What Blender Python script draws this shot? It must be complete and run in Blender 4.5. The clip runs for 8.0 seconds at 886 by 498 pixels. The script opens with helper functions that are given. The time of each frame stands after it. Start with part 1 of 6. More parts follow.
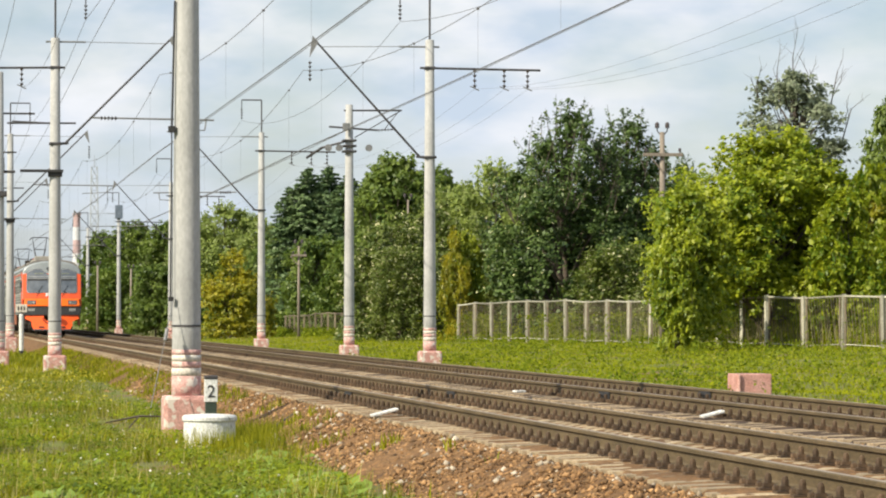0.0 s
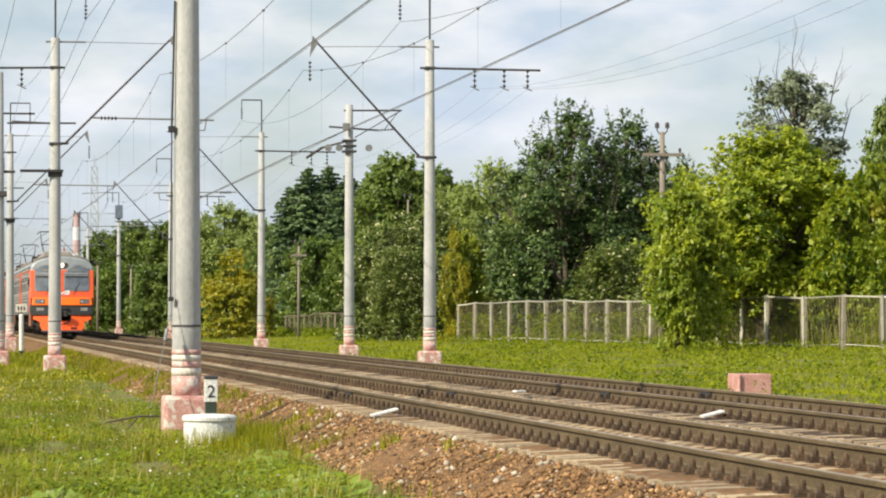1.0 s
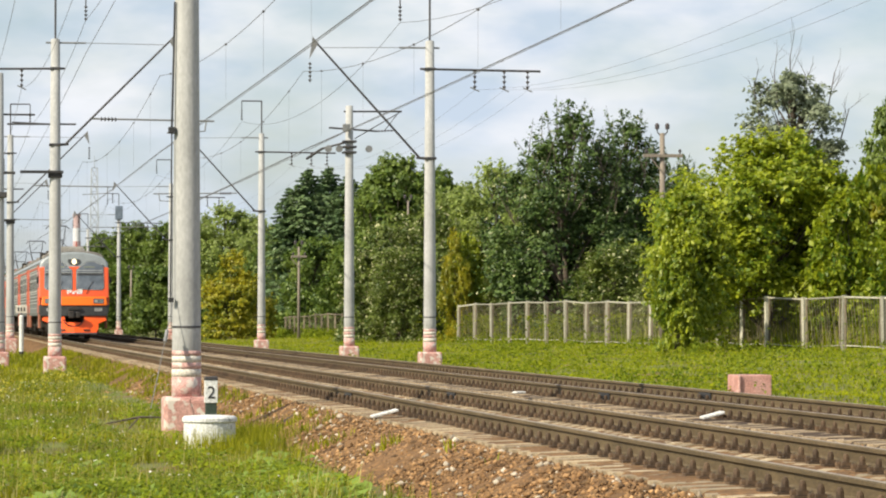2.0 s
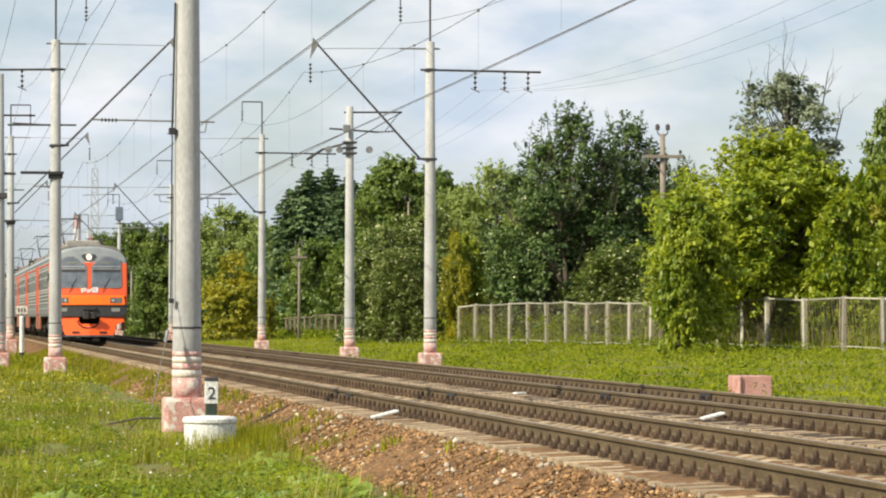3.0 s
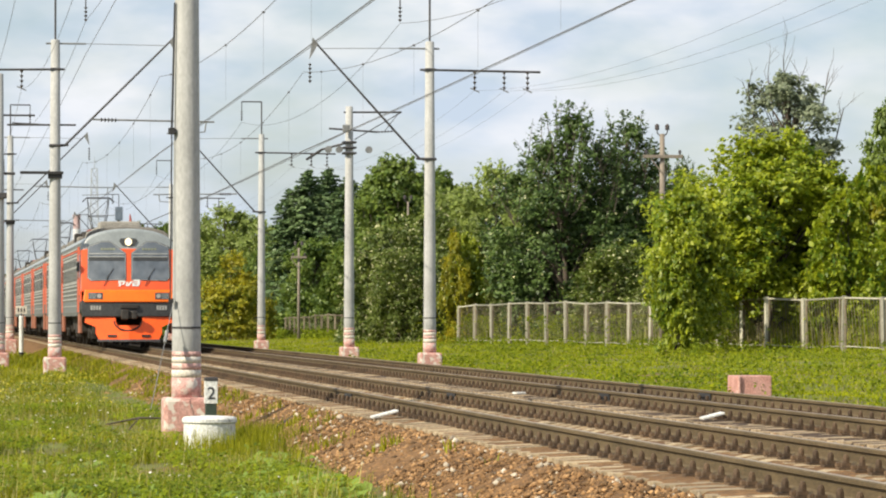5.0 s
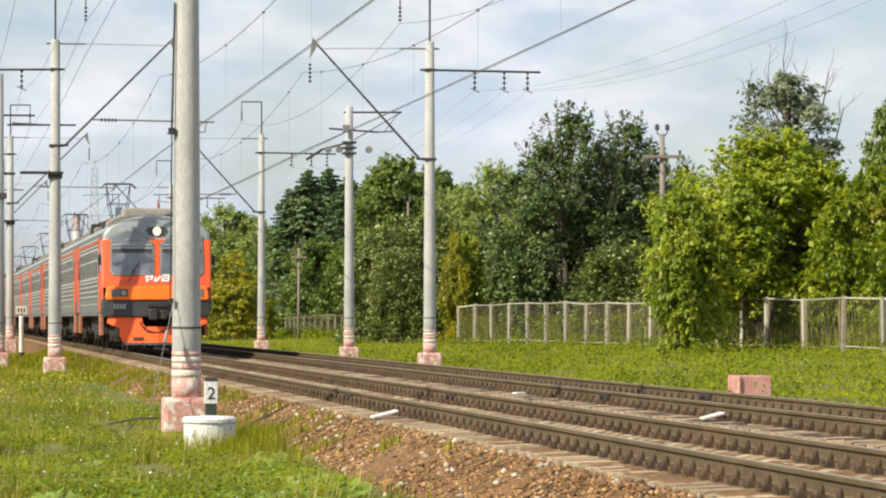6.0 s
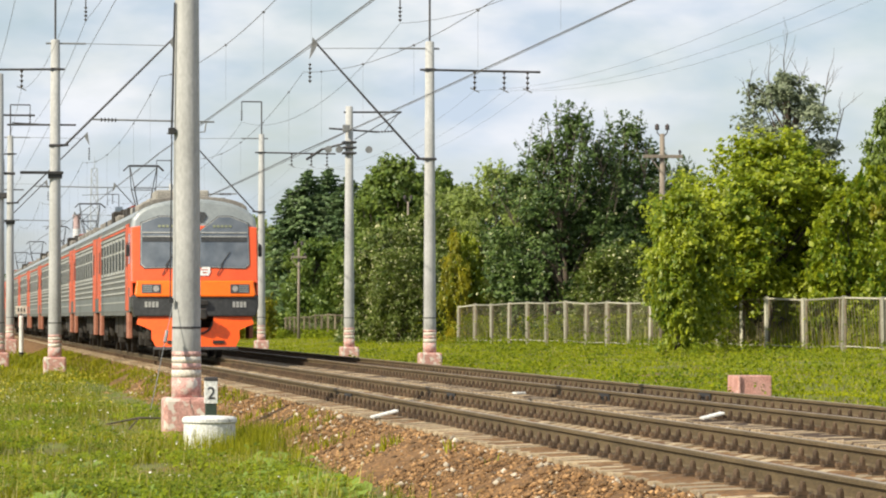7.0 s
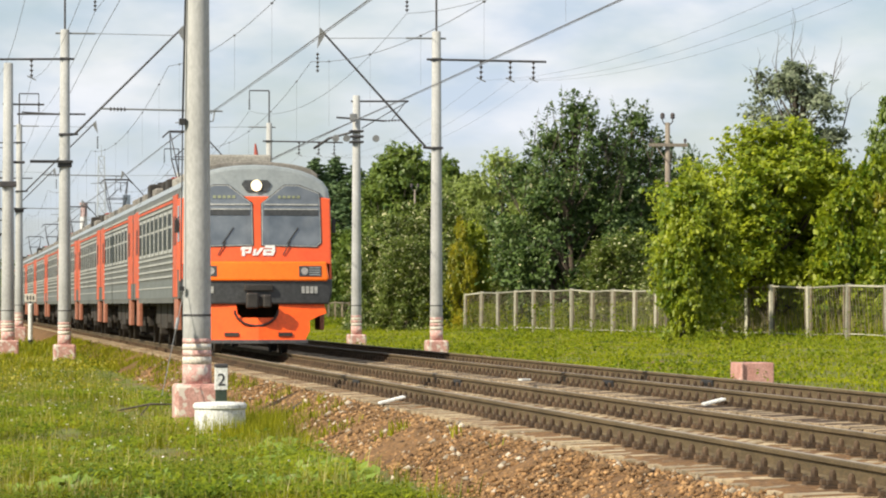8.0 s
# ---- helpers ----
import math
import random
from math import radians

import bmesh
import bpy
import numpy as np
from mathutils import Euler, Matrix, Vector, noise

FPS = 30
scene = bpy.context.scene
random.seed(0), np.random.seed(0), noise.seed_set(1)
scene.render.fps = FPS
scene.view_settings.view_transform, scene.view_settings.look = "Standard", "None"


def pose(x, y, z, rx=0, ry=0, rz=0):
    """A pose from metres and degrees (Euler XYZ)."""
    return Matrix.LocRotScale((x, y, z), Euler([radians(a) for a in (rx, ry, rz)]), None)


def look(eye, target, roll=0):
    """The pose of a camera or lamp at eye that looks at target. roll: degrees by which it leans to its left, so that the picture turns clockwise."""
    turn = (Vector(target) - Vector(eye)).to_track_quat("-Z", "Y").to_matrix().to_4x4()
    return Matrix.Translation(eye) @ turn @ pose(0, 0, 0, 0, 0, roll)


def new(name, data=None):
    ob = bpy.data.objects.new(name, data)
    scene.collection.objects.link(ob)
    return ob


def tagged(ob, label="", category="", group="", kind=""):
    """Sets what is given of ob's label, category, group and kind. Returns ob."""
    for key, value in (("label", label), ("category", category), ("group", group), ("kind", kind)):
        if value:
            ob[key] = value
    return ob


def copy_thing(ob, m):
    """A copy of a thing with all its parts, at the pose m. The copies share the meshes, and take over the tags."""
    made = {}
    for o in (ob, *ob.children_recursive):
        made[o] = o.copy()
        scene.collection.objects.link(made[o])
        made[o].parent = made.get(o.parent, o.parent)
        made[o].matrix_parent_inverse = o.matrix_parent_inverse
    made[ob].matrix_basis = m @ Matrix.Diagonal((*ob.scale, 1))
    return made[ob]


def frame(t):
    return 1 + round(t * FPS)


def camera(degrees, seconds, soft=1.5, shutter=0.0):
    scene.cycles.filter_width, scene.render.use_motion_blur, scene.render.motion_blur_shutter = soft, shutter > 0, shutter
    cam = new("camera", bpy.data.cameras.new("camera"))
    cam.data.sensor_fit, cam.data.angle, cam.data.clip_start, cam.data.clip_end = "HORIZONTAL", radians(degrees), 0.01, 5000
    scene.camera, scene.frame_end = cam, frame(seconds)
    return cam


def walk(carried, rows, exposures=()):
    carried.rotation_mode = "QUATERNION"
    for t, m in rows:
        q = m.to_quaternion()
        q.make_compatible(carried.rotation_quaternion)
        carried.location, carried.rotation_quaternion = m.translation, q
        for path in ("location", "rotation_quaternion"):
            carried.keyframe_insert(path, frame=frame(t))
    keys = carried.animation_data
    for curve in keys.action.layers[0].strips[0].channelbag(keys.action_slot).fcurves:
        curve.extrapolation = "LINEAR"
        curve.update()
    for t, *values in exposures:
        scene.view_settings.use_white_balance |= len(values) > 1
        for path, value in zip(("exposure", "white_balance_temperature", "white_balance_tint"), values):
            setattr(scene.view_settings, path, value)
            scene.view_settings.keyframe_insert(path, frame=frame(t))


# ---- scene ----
# The world: +Y runs along the tracks away from the camera, +X to the right of it, z = 0 at the rail heads.
cam = camera(14.41, 8.0, soft=2.03)
EYE = 1.12
walk(cam, [
    (0.0, pose(0, 0, EYE, 91.090, 0, -8.340)),
    (1.2, pose(0, 0, EYE, 91.090, 0, -8.340)),
    (1.7, pose(0, 0, EYE, 91.100, 0, -8.340)),
    (3.0, pose(0, 0, EYE, 91.120, 0, -8.333)),
    (3.5, pose(0, 0, EYE, 91.125, 0, -8.331)),
    (4.0, pose(0, 0, EYE, 91.118, 0, -8.340)),
    (6.0, pose(0, 0, EYE, 91.120, 0, -8.340)),
    (7.0, pose(0, 0, EYE, 91.118, 0, -8.340)),
    (7.5, pose(0, 0, EYE, 91.108, 0, -8.338)),
    (7.7, pose(0, 0, EYE, 91.110, 0, -8.338)),
    (7.8, pose(0, 0, EYE, 91.012, 0, -8.328)),
    (7.9, pose(0, 0, EYE, 90.950, 0, -8.316)),
    (8.0, pose(-0.12, -0.85, EYE, 90.918, 0, -8.230)),
], [(0.0, 0.37), (8.0, 0.37)])

# ---- light ----
SUN_TO = Vector((-0.67, -0.39, 0.63)).normalized()
sun = new("sun", bpy.data.lights.new("sun", "SUN"))
sun.data.energy, sun.data.angle, sun.data.color = 5.0, radians(0.7), (1.0, 0.90, 0.72)
sun.matrix_world = look((0, 0, 60), Vector((0, 0, 60)) - SUN_TO)

world = bpy.data.worlds.new("world")
scene.world = world
world.use_nodes = True
wt = world.node_tree
wt.nodes.clear()


def wnode(kind, **kw):
    n = wt.nodes.new(kind)
    for k, v in kw.items():
        n.inputs[k.replace("_", " ")].default_value = v
    return n


sky = wt.nodes.new("ShaderNodeTexSky")
sky.sky_type, sky.sun_disc = "NISHITA", False
sky.sun_elevation = math.asin(SUN_TO.z)
sky.sun_rotation = math.atan2(SUN_TO.x, SUN_TO.y)
tc = wt.nodes.new("ShaderNodeTexCoord")
mp = wt.nodes.new("ShaderNodeMapping")
mp.inputs["Scale"].default_value = (13.0, 13.0, 32.0)
mp.inputs["Location"].default_value = (3.4, 1.2, 0.4)
n1 = wnode("ShaderNodeTexNoise", Scale=1.0, Detail=5.0, Roughness=0.52)
r1 = wt.nodes.new("ShaderNodeValToRGB")
r1.color_ramp.elements[0].position, r1.color_ramp.elements[0].color = 0.34, (0.30, 0.30, 0.30, 1)
r1.color_ramp.elements[1].position, r1.color_ramp.elements[1].color = 0.62, (1, 1, 1, 1)
n2 = wnode("ShaderNodeTexNoise", Scale=2.1, Detail=4.0, Roughness=0.5)
r2 = wt.nodes.new("ShaderNodeValToRGB")
r2.color_ramp.elements[0].position, r2.color_ramp.elements[0].color = 0.36, (5.4, 6.3, 7.45, 1)
r2.color_ramp.elements[1].position, r2.color_ramp.elements[1].color = 0.66, (8.3, 8.4, 8.7, 1)
mix = wt.nodes.new("ShaderNodeMix")
mix.data_type = "RGBA"
bg = wnode("ShaderNodeBackground", Strength=0.088)
wo = wt.nodes.new("ShaderNodeOutputWorld")
wt.links.new(tc.outputs["Generated"], mp.inputs["Vector"])
for n in (n1, n2):
    wt.links.new(mp.outputs["Vector"], n.inputs["Vector"])
wt.links.new(n1.outputs["Fac"], r1.inputs["Fac"])
wt.links.new(n2.outputs["Fac"], r2.inputs["Fac"])
wt.links.new(r1.outputs["Color"], mix.inputs["Factor"])
wt.links.new(sky.outputs["Color"], mix.inputs["A"])
# haze dims and blues the clouds low over the horizon
sep = wt.nodes.new("ShaderNodeSeparateXYZ")
low = wnode("ShaderNodeMapRange", From_Min=0.0, From_Max=0.07)
haze = wt.nodes.new("ShaderNodeMix")
haze.data_type = "RGBA"
haze.inputs["A"].default_value = (5.6, 6.5, 7.7, 1)
wt.links.new(tc.outputs["Generated"], sep.inputs["Vector"])
wt.links.new(sep.outputs["Z"], low.inputs["Value"])
wt.links.new(low.outputs["Result"], haze.inputs["Factor"])
wt.links.new(r2.outputs["Color"], haze.inputs["B"])
wt.links.new(haze.outputs["Result"], mix.inputs["B"])
wt.links.new(mix.outputs["Result"], bg.inputs["Color"])
wt.links.new(bg.outputs["Background"], wo.inputs["Surface"])


# ---- materials ----
def mat(name, a, b, scale=8.0, rough=0.8, metal=0.0, bump=0.0, fine=None, fine_amount=0.35, per="", spread=(0.65, 1.3), emit=None, stretch=(1, 1, 1), spots=None):
    """Two base colours mixed by coarse noise, darkened a little by fine grain; optional variation per object or island."""
    m = bpy.data.materials.new(name)
    m.use_nodes = True
    t = m.node_tree
    bs = t.nodes["Principled BSDF"]
    tcn = t.nodes.new("ShaderNodeTexCoord")
    mpn = t.nodes.new("ShaderNodeMapping")
    mpn.inputs["Scale"].default_value = stretch
    t.links.new(tcn.outputs["Object"], mpn.inputs["Vector"])
    nz = t.nodes.new("ShaderNodeTexNoise")
    nz.inputs["Scale"].default_value, nz.inputs["Detail"].default_value = scale, 6.0
    t.links.new(mpn.outputs["Vector"], nz.inputs["Vector"])
    rp = t.nodes.new("ShaderNodeValToRGB")
    rp.color_ramp.elements[0].position, rp.color_ramp.elements[0].color = 0.32, (*a, 1)
    rp.color_ramp.elements[1].position, rp.color_ramp.elements[1].color = 0.68, (*b, 1)
    t.links.new(nz.outputs["Fac"], rp.inputs["Fac"])
    out = rp.outputs["Color"]
    fz = t.nodes.new("ShaderNodeTexNoise")
    fz.inputs["Scale"].default_value, fz.inputs["Detail"].default_value = fine or scale * 9, 3.0
    t.links.new(mpn.outputs["Vector"], fz.inputs["Vector"])
    mr = t.nodes.new("ShaderNodeMapRange")
    mr.inputs["From Min"].default_value, mr.inputs["From Max"].default_value = 0.3, 0.7
    mr.inputs["To Min"].default_value, mr.inputs["To Max"].default_value = 1 - fine_amount, 1 + fine_amount * 0.5
    t.links.new(fz.outputs["Fac"], mr.inputs["Value"])
    vm = t.nodes.new("ShaderNodeVectorMath")
    vm.operation = "SCALE"
    t.links.new(out, vm.inputs[0])
    t.links.new(mr.outputs["Result"], vm.inputs["Scale"])
    out = vm.outputs["Vector"]
    if spots:
        colour, size, level = spots
        sz = t.nodes.new("ShaderNodeTexNoise")
        sz.inputs["Scale"].default_value, sz.inputs["Detail"].default_value = size, 5.0
        t.links.new(mpn.outputs["Vector"], sz.inputs["Vector"])
        sr = t.nodes.new("ShaderNodeMapRange")
        sr.inputs["From Min"].default_value, sr.inputs["From Max"].default_value = level, level + 0.06
        t.links.new(sz.outputs["Fac"], sr.inputs["Value"])
        sm = t.nodes.new("ShaderNodeMix")
        sm.data_type = "RGBA"
        sm.inputs["B"].default_value = (*colour, 1)
        t.links.new(sr.outputs["Result"], sm.inputs["Factor"])
        t.links.new(out, sm.inputs["A"])
        out = sm.outputs["Result"]
    if per:
        src = t.nodes.new("ShaderNodeNewGeometry" if per == "island" else "ShaderNodeObjectInfo")
        pr = t.nodes.new("ShaderNodeMapRange")
        pr.inputs["To Min"].default_value, pr.inputs["To Max"].default_value = spread
        t.links.new(src.outputs["Random Per Island" if per == "island" else "Random"], pr.inputs["Value"])
        v2 = t.nodes.new("ShaderNodeVectorMath")
        v2.operation = "SCALE"
        t.links.new(out, v2.inputs[0])
        t.links.new(pr.outputs["Result"], v2.inputs["Scale"])
        out = v2.outputs["Vector"]
    t.links.new(out, bs.inputs["Base Color"])
    bs.inputs["Roughness"].default_value, bs.inputs["Metallic"].default_value = rough, metal
    if bump:
        bn = t.nodes.new("ShaderNodeBump")
        bn.inputs["Strength"].default_value, bn.inputs["Distance"].default_value = min(1, bump * 20), bump
        t.links.new(fz.outputs["Fac"], bn.inputs["Height"])
        t.links.new(bn.outputs["Normal"], bs.inputs["Normal"])
    if emit:
        bs.inputs["Emission Color"].default_value, bs.inputs["Emission Strength"].default_value = (*emit[0], 1), emit[1]
    return m


def leaf_mat(name, dark, light, glow=0.35, gloss=0.035):
    """Thin leaves: colour from island to island, light passing through them."""
    m = bpy.data.materials.new(name)
    m.use_nodes = True
    t = m.node_tree
    t.nodes.remove(t.nodes["Principled BSDF"])
    g = t.nodes.new("ShaderNodeNewGeometry")
    tcn = t.nodes.new("ShaderNodeTexCoord")
    nz = t.nodes.new("ShaderNodeTexNoise")
    nz.inputs["Scale"].default_value, nz.inputs["Detail"].default_value = 0.55, 3.0
    t.links.new(tcn.outputs["Object"], nz.inputs["Vector"])
    ad = t.nodes.new("ShaderNodeMath")
    ad.operation = "MULTIPLY_ADD"
    ad.inputs[1].default_value = 0.45
    t.links.new(g.outputs["Random Per Island"], ad.inputs[0])
    t.links.new(nz.outputs["Fac"], ad.inputs[2])
    rp = t.nodes.new("ShaderNodeValToRGB")
    rp.color_ramp.elements[0].position, rp.color_ramp.elements[0].color = 0.42, (*dark, 1)
    rp.color_ramp.elements[1].position, rp.color_ramp.elements[1].color = 0.98, (*light, 1)
    t.links.new(ad.outputs["Value"], rp.inputs["Fac"])
    df, tr, gl = (t.nodes.new("ShaderNodeBsdf" + k) for k in ("Diffuse", "Translucent", "Glossy"))
    gl.inputs["Roughness"].default_value = 0.5
    m1, m2 = t.nodes.new("ShaderNodeMixShader"), t.nodes.new("ShaderNodeMixShader")
    m1.inputs["Fac"].default_value, m2.inputs["Fac"].default_value = glow, gloss
    t.links.new(rp.outputs["Color"], df.inputs["Color"])
    t.links.new(rp.outputs["Color"], tr.inputs["Color"])
    t.links.new(df.outputs[0], m1.inputs[1])
    t.links.new(tr.outputs[0], m1.inputs[2])
    t.links.new(m1.outputs[0], m2.inputs[1])
    t.links.new(gl.outputs[0], m2.inputs[2])
    t.links.new(m2.outputs[0], t.nodes["Material Output"].inputs["Surface"])
    return m


SOIL = mat("soil_and_turf", (0.105, 0.095, 0.024), (0.15, 0.18, 0.024), 0.9, 0.95, bump=0.03, fine=14, spots=((0.165, 0.10, 0.042), 0.7, 0.56))
GRAVEL = mat("brown_gravel", (0.145, 0.073, 0.024), (0.24, 0.128, 0.045), 1.3, 0.95, bump=0.05, fine=16, fine_amount=0.6)
STONE = mat("crushed_stone", (0.155, 0.080, 0.029), (0.34, 0.20, 0.088), 3.0, 0.9, per="island", spread=(0.35, 1.7), fine=30)
PALESTONE = mat("pale_limestone", (0.36, 0.29, 0.20), (0.55, 0.48, 0.38), 6.0, 0.9, per="island", fine=40)
CONCRETE = mat("weathered_concrete", (0.345, 0.35, 0.34), (0.46, 0.465, 0.455), 1.4, 0.85, bump=0.004, fine=22, fine_amount=0.16, stretch=(1, 1, 0.45))
SLEEPER = mat("dusty_sleeper_concrete", (0.32, 0.245, 0.145), (0.46, 0.37, 0.24), 5.0, 0.9, bump=0.006, per="object", fine=40)
SLEEPER_2 = mat("brown_dusted_sleeper_concrete", (0.29, 0.215, 0.13), (0.43, 0.335, 0.21), 5.0, 0.9, bump=0.006, per="object", fine=40)
RUST = mat("rusty_rail_steel", (0.095, 0.068, 0.032), (0.15, 0.108, 0.054), 4.0, 0.75, 0.15, fine=60, stretch=(1, 0.25, 1))
RAILTOP = mat("worn_rail_head", (0.25, 0.205, 0.15), (0.34, 0.285, 0.215), 3.0, 0.6, 0.12, fine=40, stretch=(1, 0.1, 1))
CLIP = mat("rusty_fastener", (0.07, 0.045, 0.027), (0.13, 0.082, 0.045), 9.0, 0.85, 0.1, per="object", fine=60)
STEEL = mat("galvanised_steel", (0.20, 0.21, 0.21), (0.30, 0.30, 0.30), 5.0, 0.6, 0.4, fine=50)
DARKSTEEL = mat("dark_painted_steel", (0.045, 0.045, 0.05), (0.085, 0.08, 0.08), 6.0, 0.65, 0.2, fine=50)
WIRE = mat("oxidised_copper_wire", (0.13, 0.13, 0.14), (0.20, 0.20, 0.20), 2.0, 0.6, 0.3)
BROWNCER = mat("dark_glazed_insulator", (0.05, 0.04, 0.04), (0.09, 0.075, 0.07), 8.0, 0.25)
PINK = mat("faded_pink_paint", (0.45, 0.21, 0.175), (0.60, 0.36, 0.31), 4.0, 0.85, bump=0.004, fine=30, spots=((0.62, 0.55, 0.48), 6.0, 0.53))
PINKBAND = mat("faded_red_band_paint", (0.50, 0.27, 0.235), (0.62, 0.40, 0.36), 5.0, 0.85, fine=30, spots=((0.58, 0.51, 0.45), 8.0, 0.55))
CREAM = mat("cream_whitewash", (0.60, 0.55, 0.46), (0.70, 0.66, 0.58), 6.0, 0.85, fine=30)
WHITE = mat("chipped_white_paint", (0.62, 0.63, 0.60), (0.76, 0.77, 0.74), 6.0, 0.8, bump=0.003, fine=28, spots=((0.36, 0.36, 0.31), 6.0, 0.62))
BLACK = mat("black_paint", (0.02, 0.02, 0.022), (0.035, 0.035, 0.035), 9.0, 0.6)
WOODPOLE = mat("grey_weathered_timber", (0.20, 0.165, 0.13), (0.30, 0.26, 0.21), 3.0, 0.9, bump=0.006, stretch=(6, 6, 0.6), fine=30)
FENCE = mat("pale_fence_paint", (0.34, 0.33, 0.25), (0.47, 0.45, 0.36), 3.0, 0.85, per="object", fine=20, spots=((0.24, 0.16, 0.10), 5.0, 0.62))
BARK = mat("grey_brown_bark", (0.07, 0.055, 0.04), (0.14, 0.11, 0.085), 4.0, 0.95, bump=0.02, stretch=(3, 3, 0.7), fine=30)


# ---- mesh helpers ----
def mesh_of(bm, material, smooth=False):
    me = bpy.data.meshes.new("mesh")
    bm.to_mesh(me)
    bm.free()
    for mt in (material if isinstance(material, (list, tuple)) else [material]):
        me.materials.append(mt)
    if smooth:
        me.shade_smooth()
    return me


def part(name, bm, material, parent=None, label="", smooth=False):
    ob = new(name, mesh_of(bm, material, smooth) if isinstance(bm, bmesh.types.BMesh) else bm)
    if parent:
        ob.parent = parent
    return tagged(ob, label)


def thing(name, m, label, category, group="", kind=""):
    e = new(name)
    e.matrix_basis = m
    return tagged(e, label, category, group, kind)


def box(bm, x0, x1, y0, y1, z0, z1, mi=0, bevel=0.0):
    r = bmesh.ops.create_cube(bm, size=1, matrix=Matrix.LocRotScale(((x0 + x1) / 2, (y0 + y1) / 2, (z0 + z1) / 2), None, (x1 - x0, y1 - y0, z1 - z0)))
    fs = {f for v in r["verts"] for f in v.link_faces}
    for f in fs:
        f.material_index = mi
    if bevel:
        bmesh.ops.bevel(bm, geom=list({e for f in fs for e in f.edges}), offset=bevel, segments=2, affect="EDGES", profile=0.5)
    return bm


def boxed(x0, x1, y0, y1, z0, z1, bevel=0.0):
    return box(bmesh.new(), x0, x1, y0, y1, z0, z1, 0, bevel)


def rod(bm, a, b, r0, r1=None, seg=8, mi=0):
    a, b = Vector(a), Vector(b)
    d = b - a
    m = Matrix.Translation((a + b) / 2) @ d.to_track_quat("Z", "Y").to_matrix().to_4x4()
    r = bmesh.ops.create_cone(bm, cap_ends=True, segments=seg, radius1=r0, radius2=r0 if r1 is None else r1, depth=d.length, matrix=m)
    for f in {f for v in r["verts"] for f in v.link_faces}:
        f.material_index = mi
    return bm


def lathe(bm, rings, seg=16, mi=0, at=(0, 0)):
    """A turned solid from (radius, z) rings."""
    loops = [[bm.verts.new((at[0] + r * math.cos(2 * math.pi * i / seg), at[1] + r * math.sin(2 * math.pi * i / seg), z)) for i in range(seg)] for r, z in rings]
    for p, q in zip(loops, loops[1:]):
        for i in range(seg):
            bm.faces.new((p[i], p[(i + 1) % seg], q[(i + 1) % seg], q[i])).material_index = mi
    bm.faces.new(loops[0][::-1]).material_index = mi
    bm.faces.new(loops[-1]).material_index = mi
    return bm


def extrude(outline, axis, a, b, mi=0, bm=None):
    """A prism: an outline of (u, v) carried along an axis; 'y' takes (x, z), 'x' takes (y, z), 'z' takes (x, y)."""
    bm = bm or bmesh.new()
    put = {"y": lambda u, v, w: (u, w, v), "x": lambda u, v, w: (w, u, v), "z": lambda u, v, w: (u, v, w)}[axis]
    p = [bm.verts.new(put(u, v, a)) for u, v in outline]
    q = [bm.verts.new(put(u, v, b)) for u, v in outline]
    fs = [bm.faces.new(p), bm.faces.new(q[::-1])]
    n = len(outline)
    for i in range(n):
        fs.append(bm.faces.new((p[i], q[i], q[(i + 1) % n], p[(i + 1) % n])))
    for f in fs:
        f.material_index = mi
    bmesh.ops.recalc_face_normals(bm, faces=fs)
    return bm


def wire_curve(name, pts, r, material, parent=None, label=""):
    """A round wire through points, as a mesh tube."""
    pts = [Vector(p) for p in pts]
    bm = bmesh.new()
    rings = []
    for i, p in enumerate(pts):
        d = (pts[min(i + 1, len(pts) - 1)] - pts[max(i - 1, 0)]).normalized()
        s = d.cross(Vector((0, 0, 1)))
        s = s.normalized() if s.length > 1e-4 else Vector((1, 0, 0))
        u = s.cross(d)
        rings.append([bm.verts.new(p + r * (math.cos(k * math.pi / 2.5) * s + math.sin(k * math.pi / 2.5) * u)) for k in range(5)])
    for a, b in zip(rings, rings[1:]):
        for k in range(5):
            bm.faces.new((a[k], a[(k + 1) % 5], b[(k + 1) % 5], b[k]))
    return part(name, bm, material, parent, label, True)


def raw_mesh(verts, faces, material, mats=None):
    me = bpy.data.meshes.new("mesh")
    verts, faces = np.asarray(verts, dtype=np.float32), np.asarray(faces, dtype=np.int32)
    me.vertices.add(len(verts))
    me.vertices.foreach_set("co", verts.ravel())
    k = faces.shape[1]
    me.loops.add(faces.size)
    me.loops.foreach_set("vertex_index", faces.ravel())
    me.polygons.add(len(faces))
    me.polygons.foreach_set("loop_start", np.arange(0, faces.size, k, dtype=np.int32))
    for mt in (material if isinstance(material, (list, tuple)) else [material]):
        me.materials.append(mt)
    if mats is not None:
        me.polygons.foreach_set("material_index", np.asarray(mats, dtype=np.int32))
    me.update(calc_edges=True)
    return me


# ---- ground ----
T1, T2 = 7.2, 11.2          # track centres
HALF = 0.7975               # half the gauge, to the middle of the rail heads


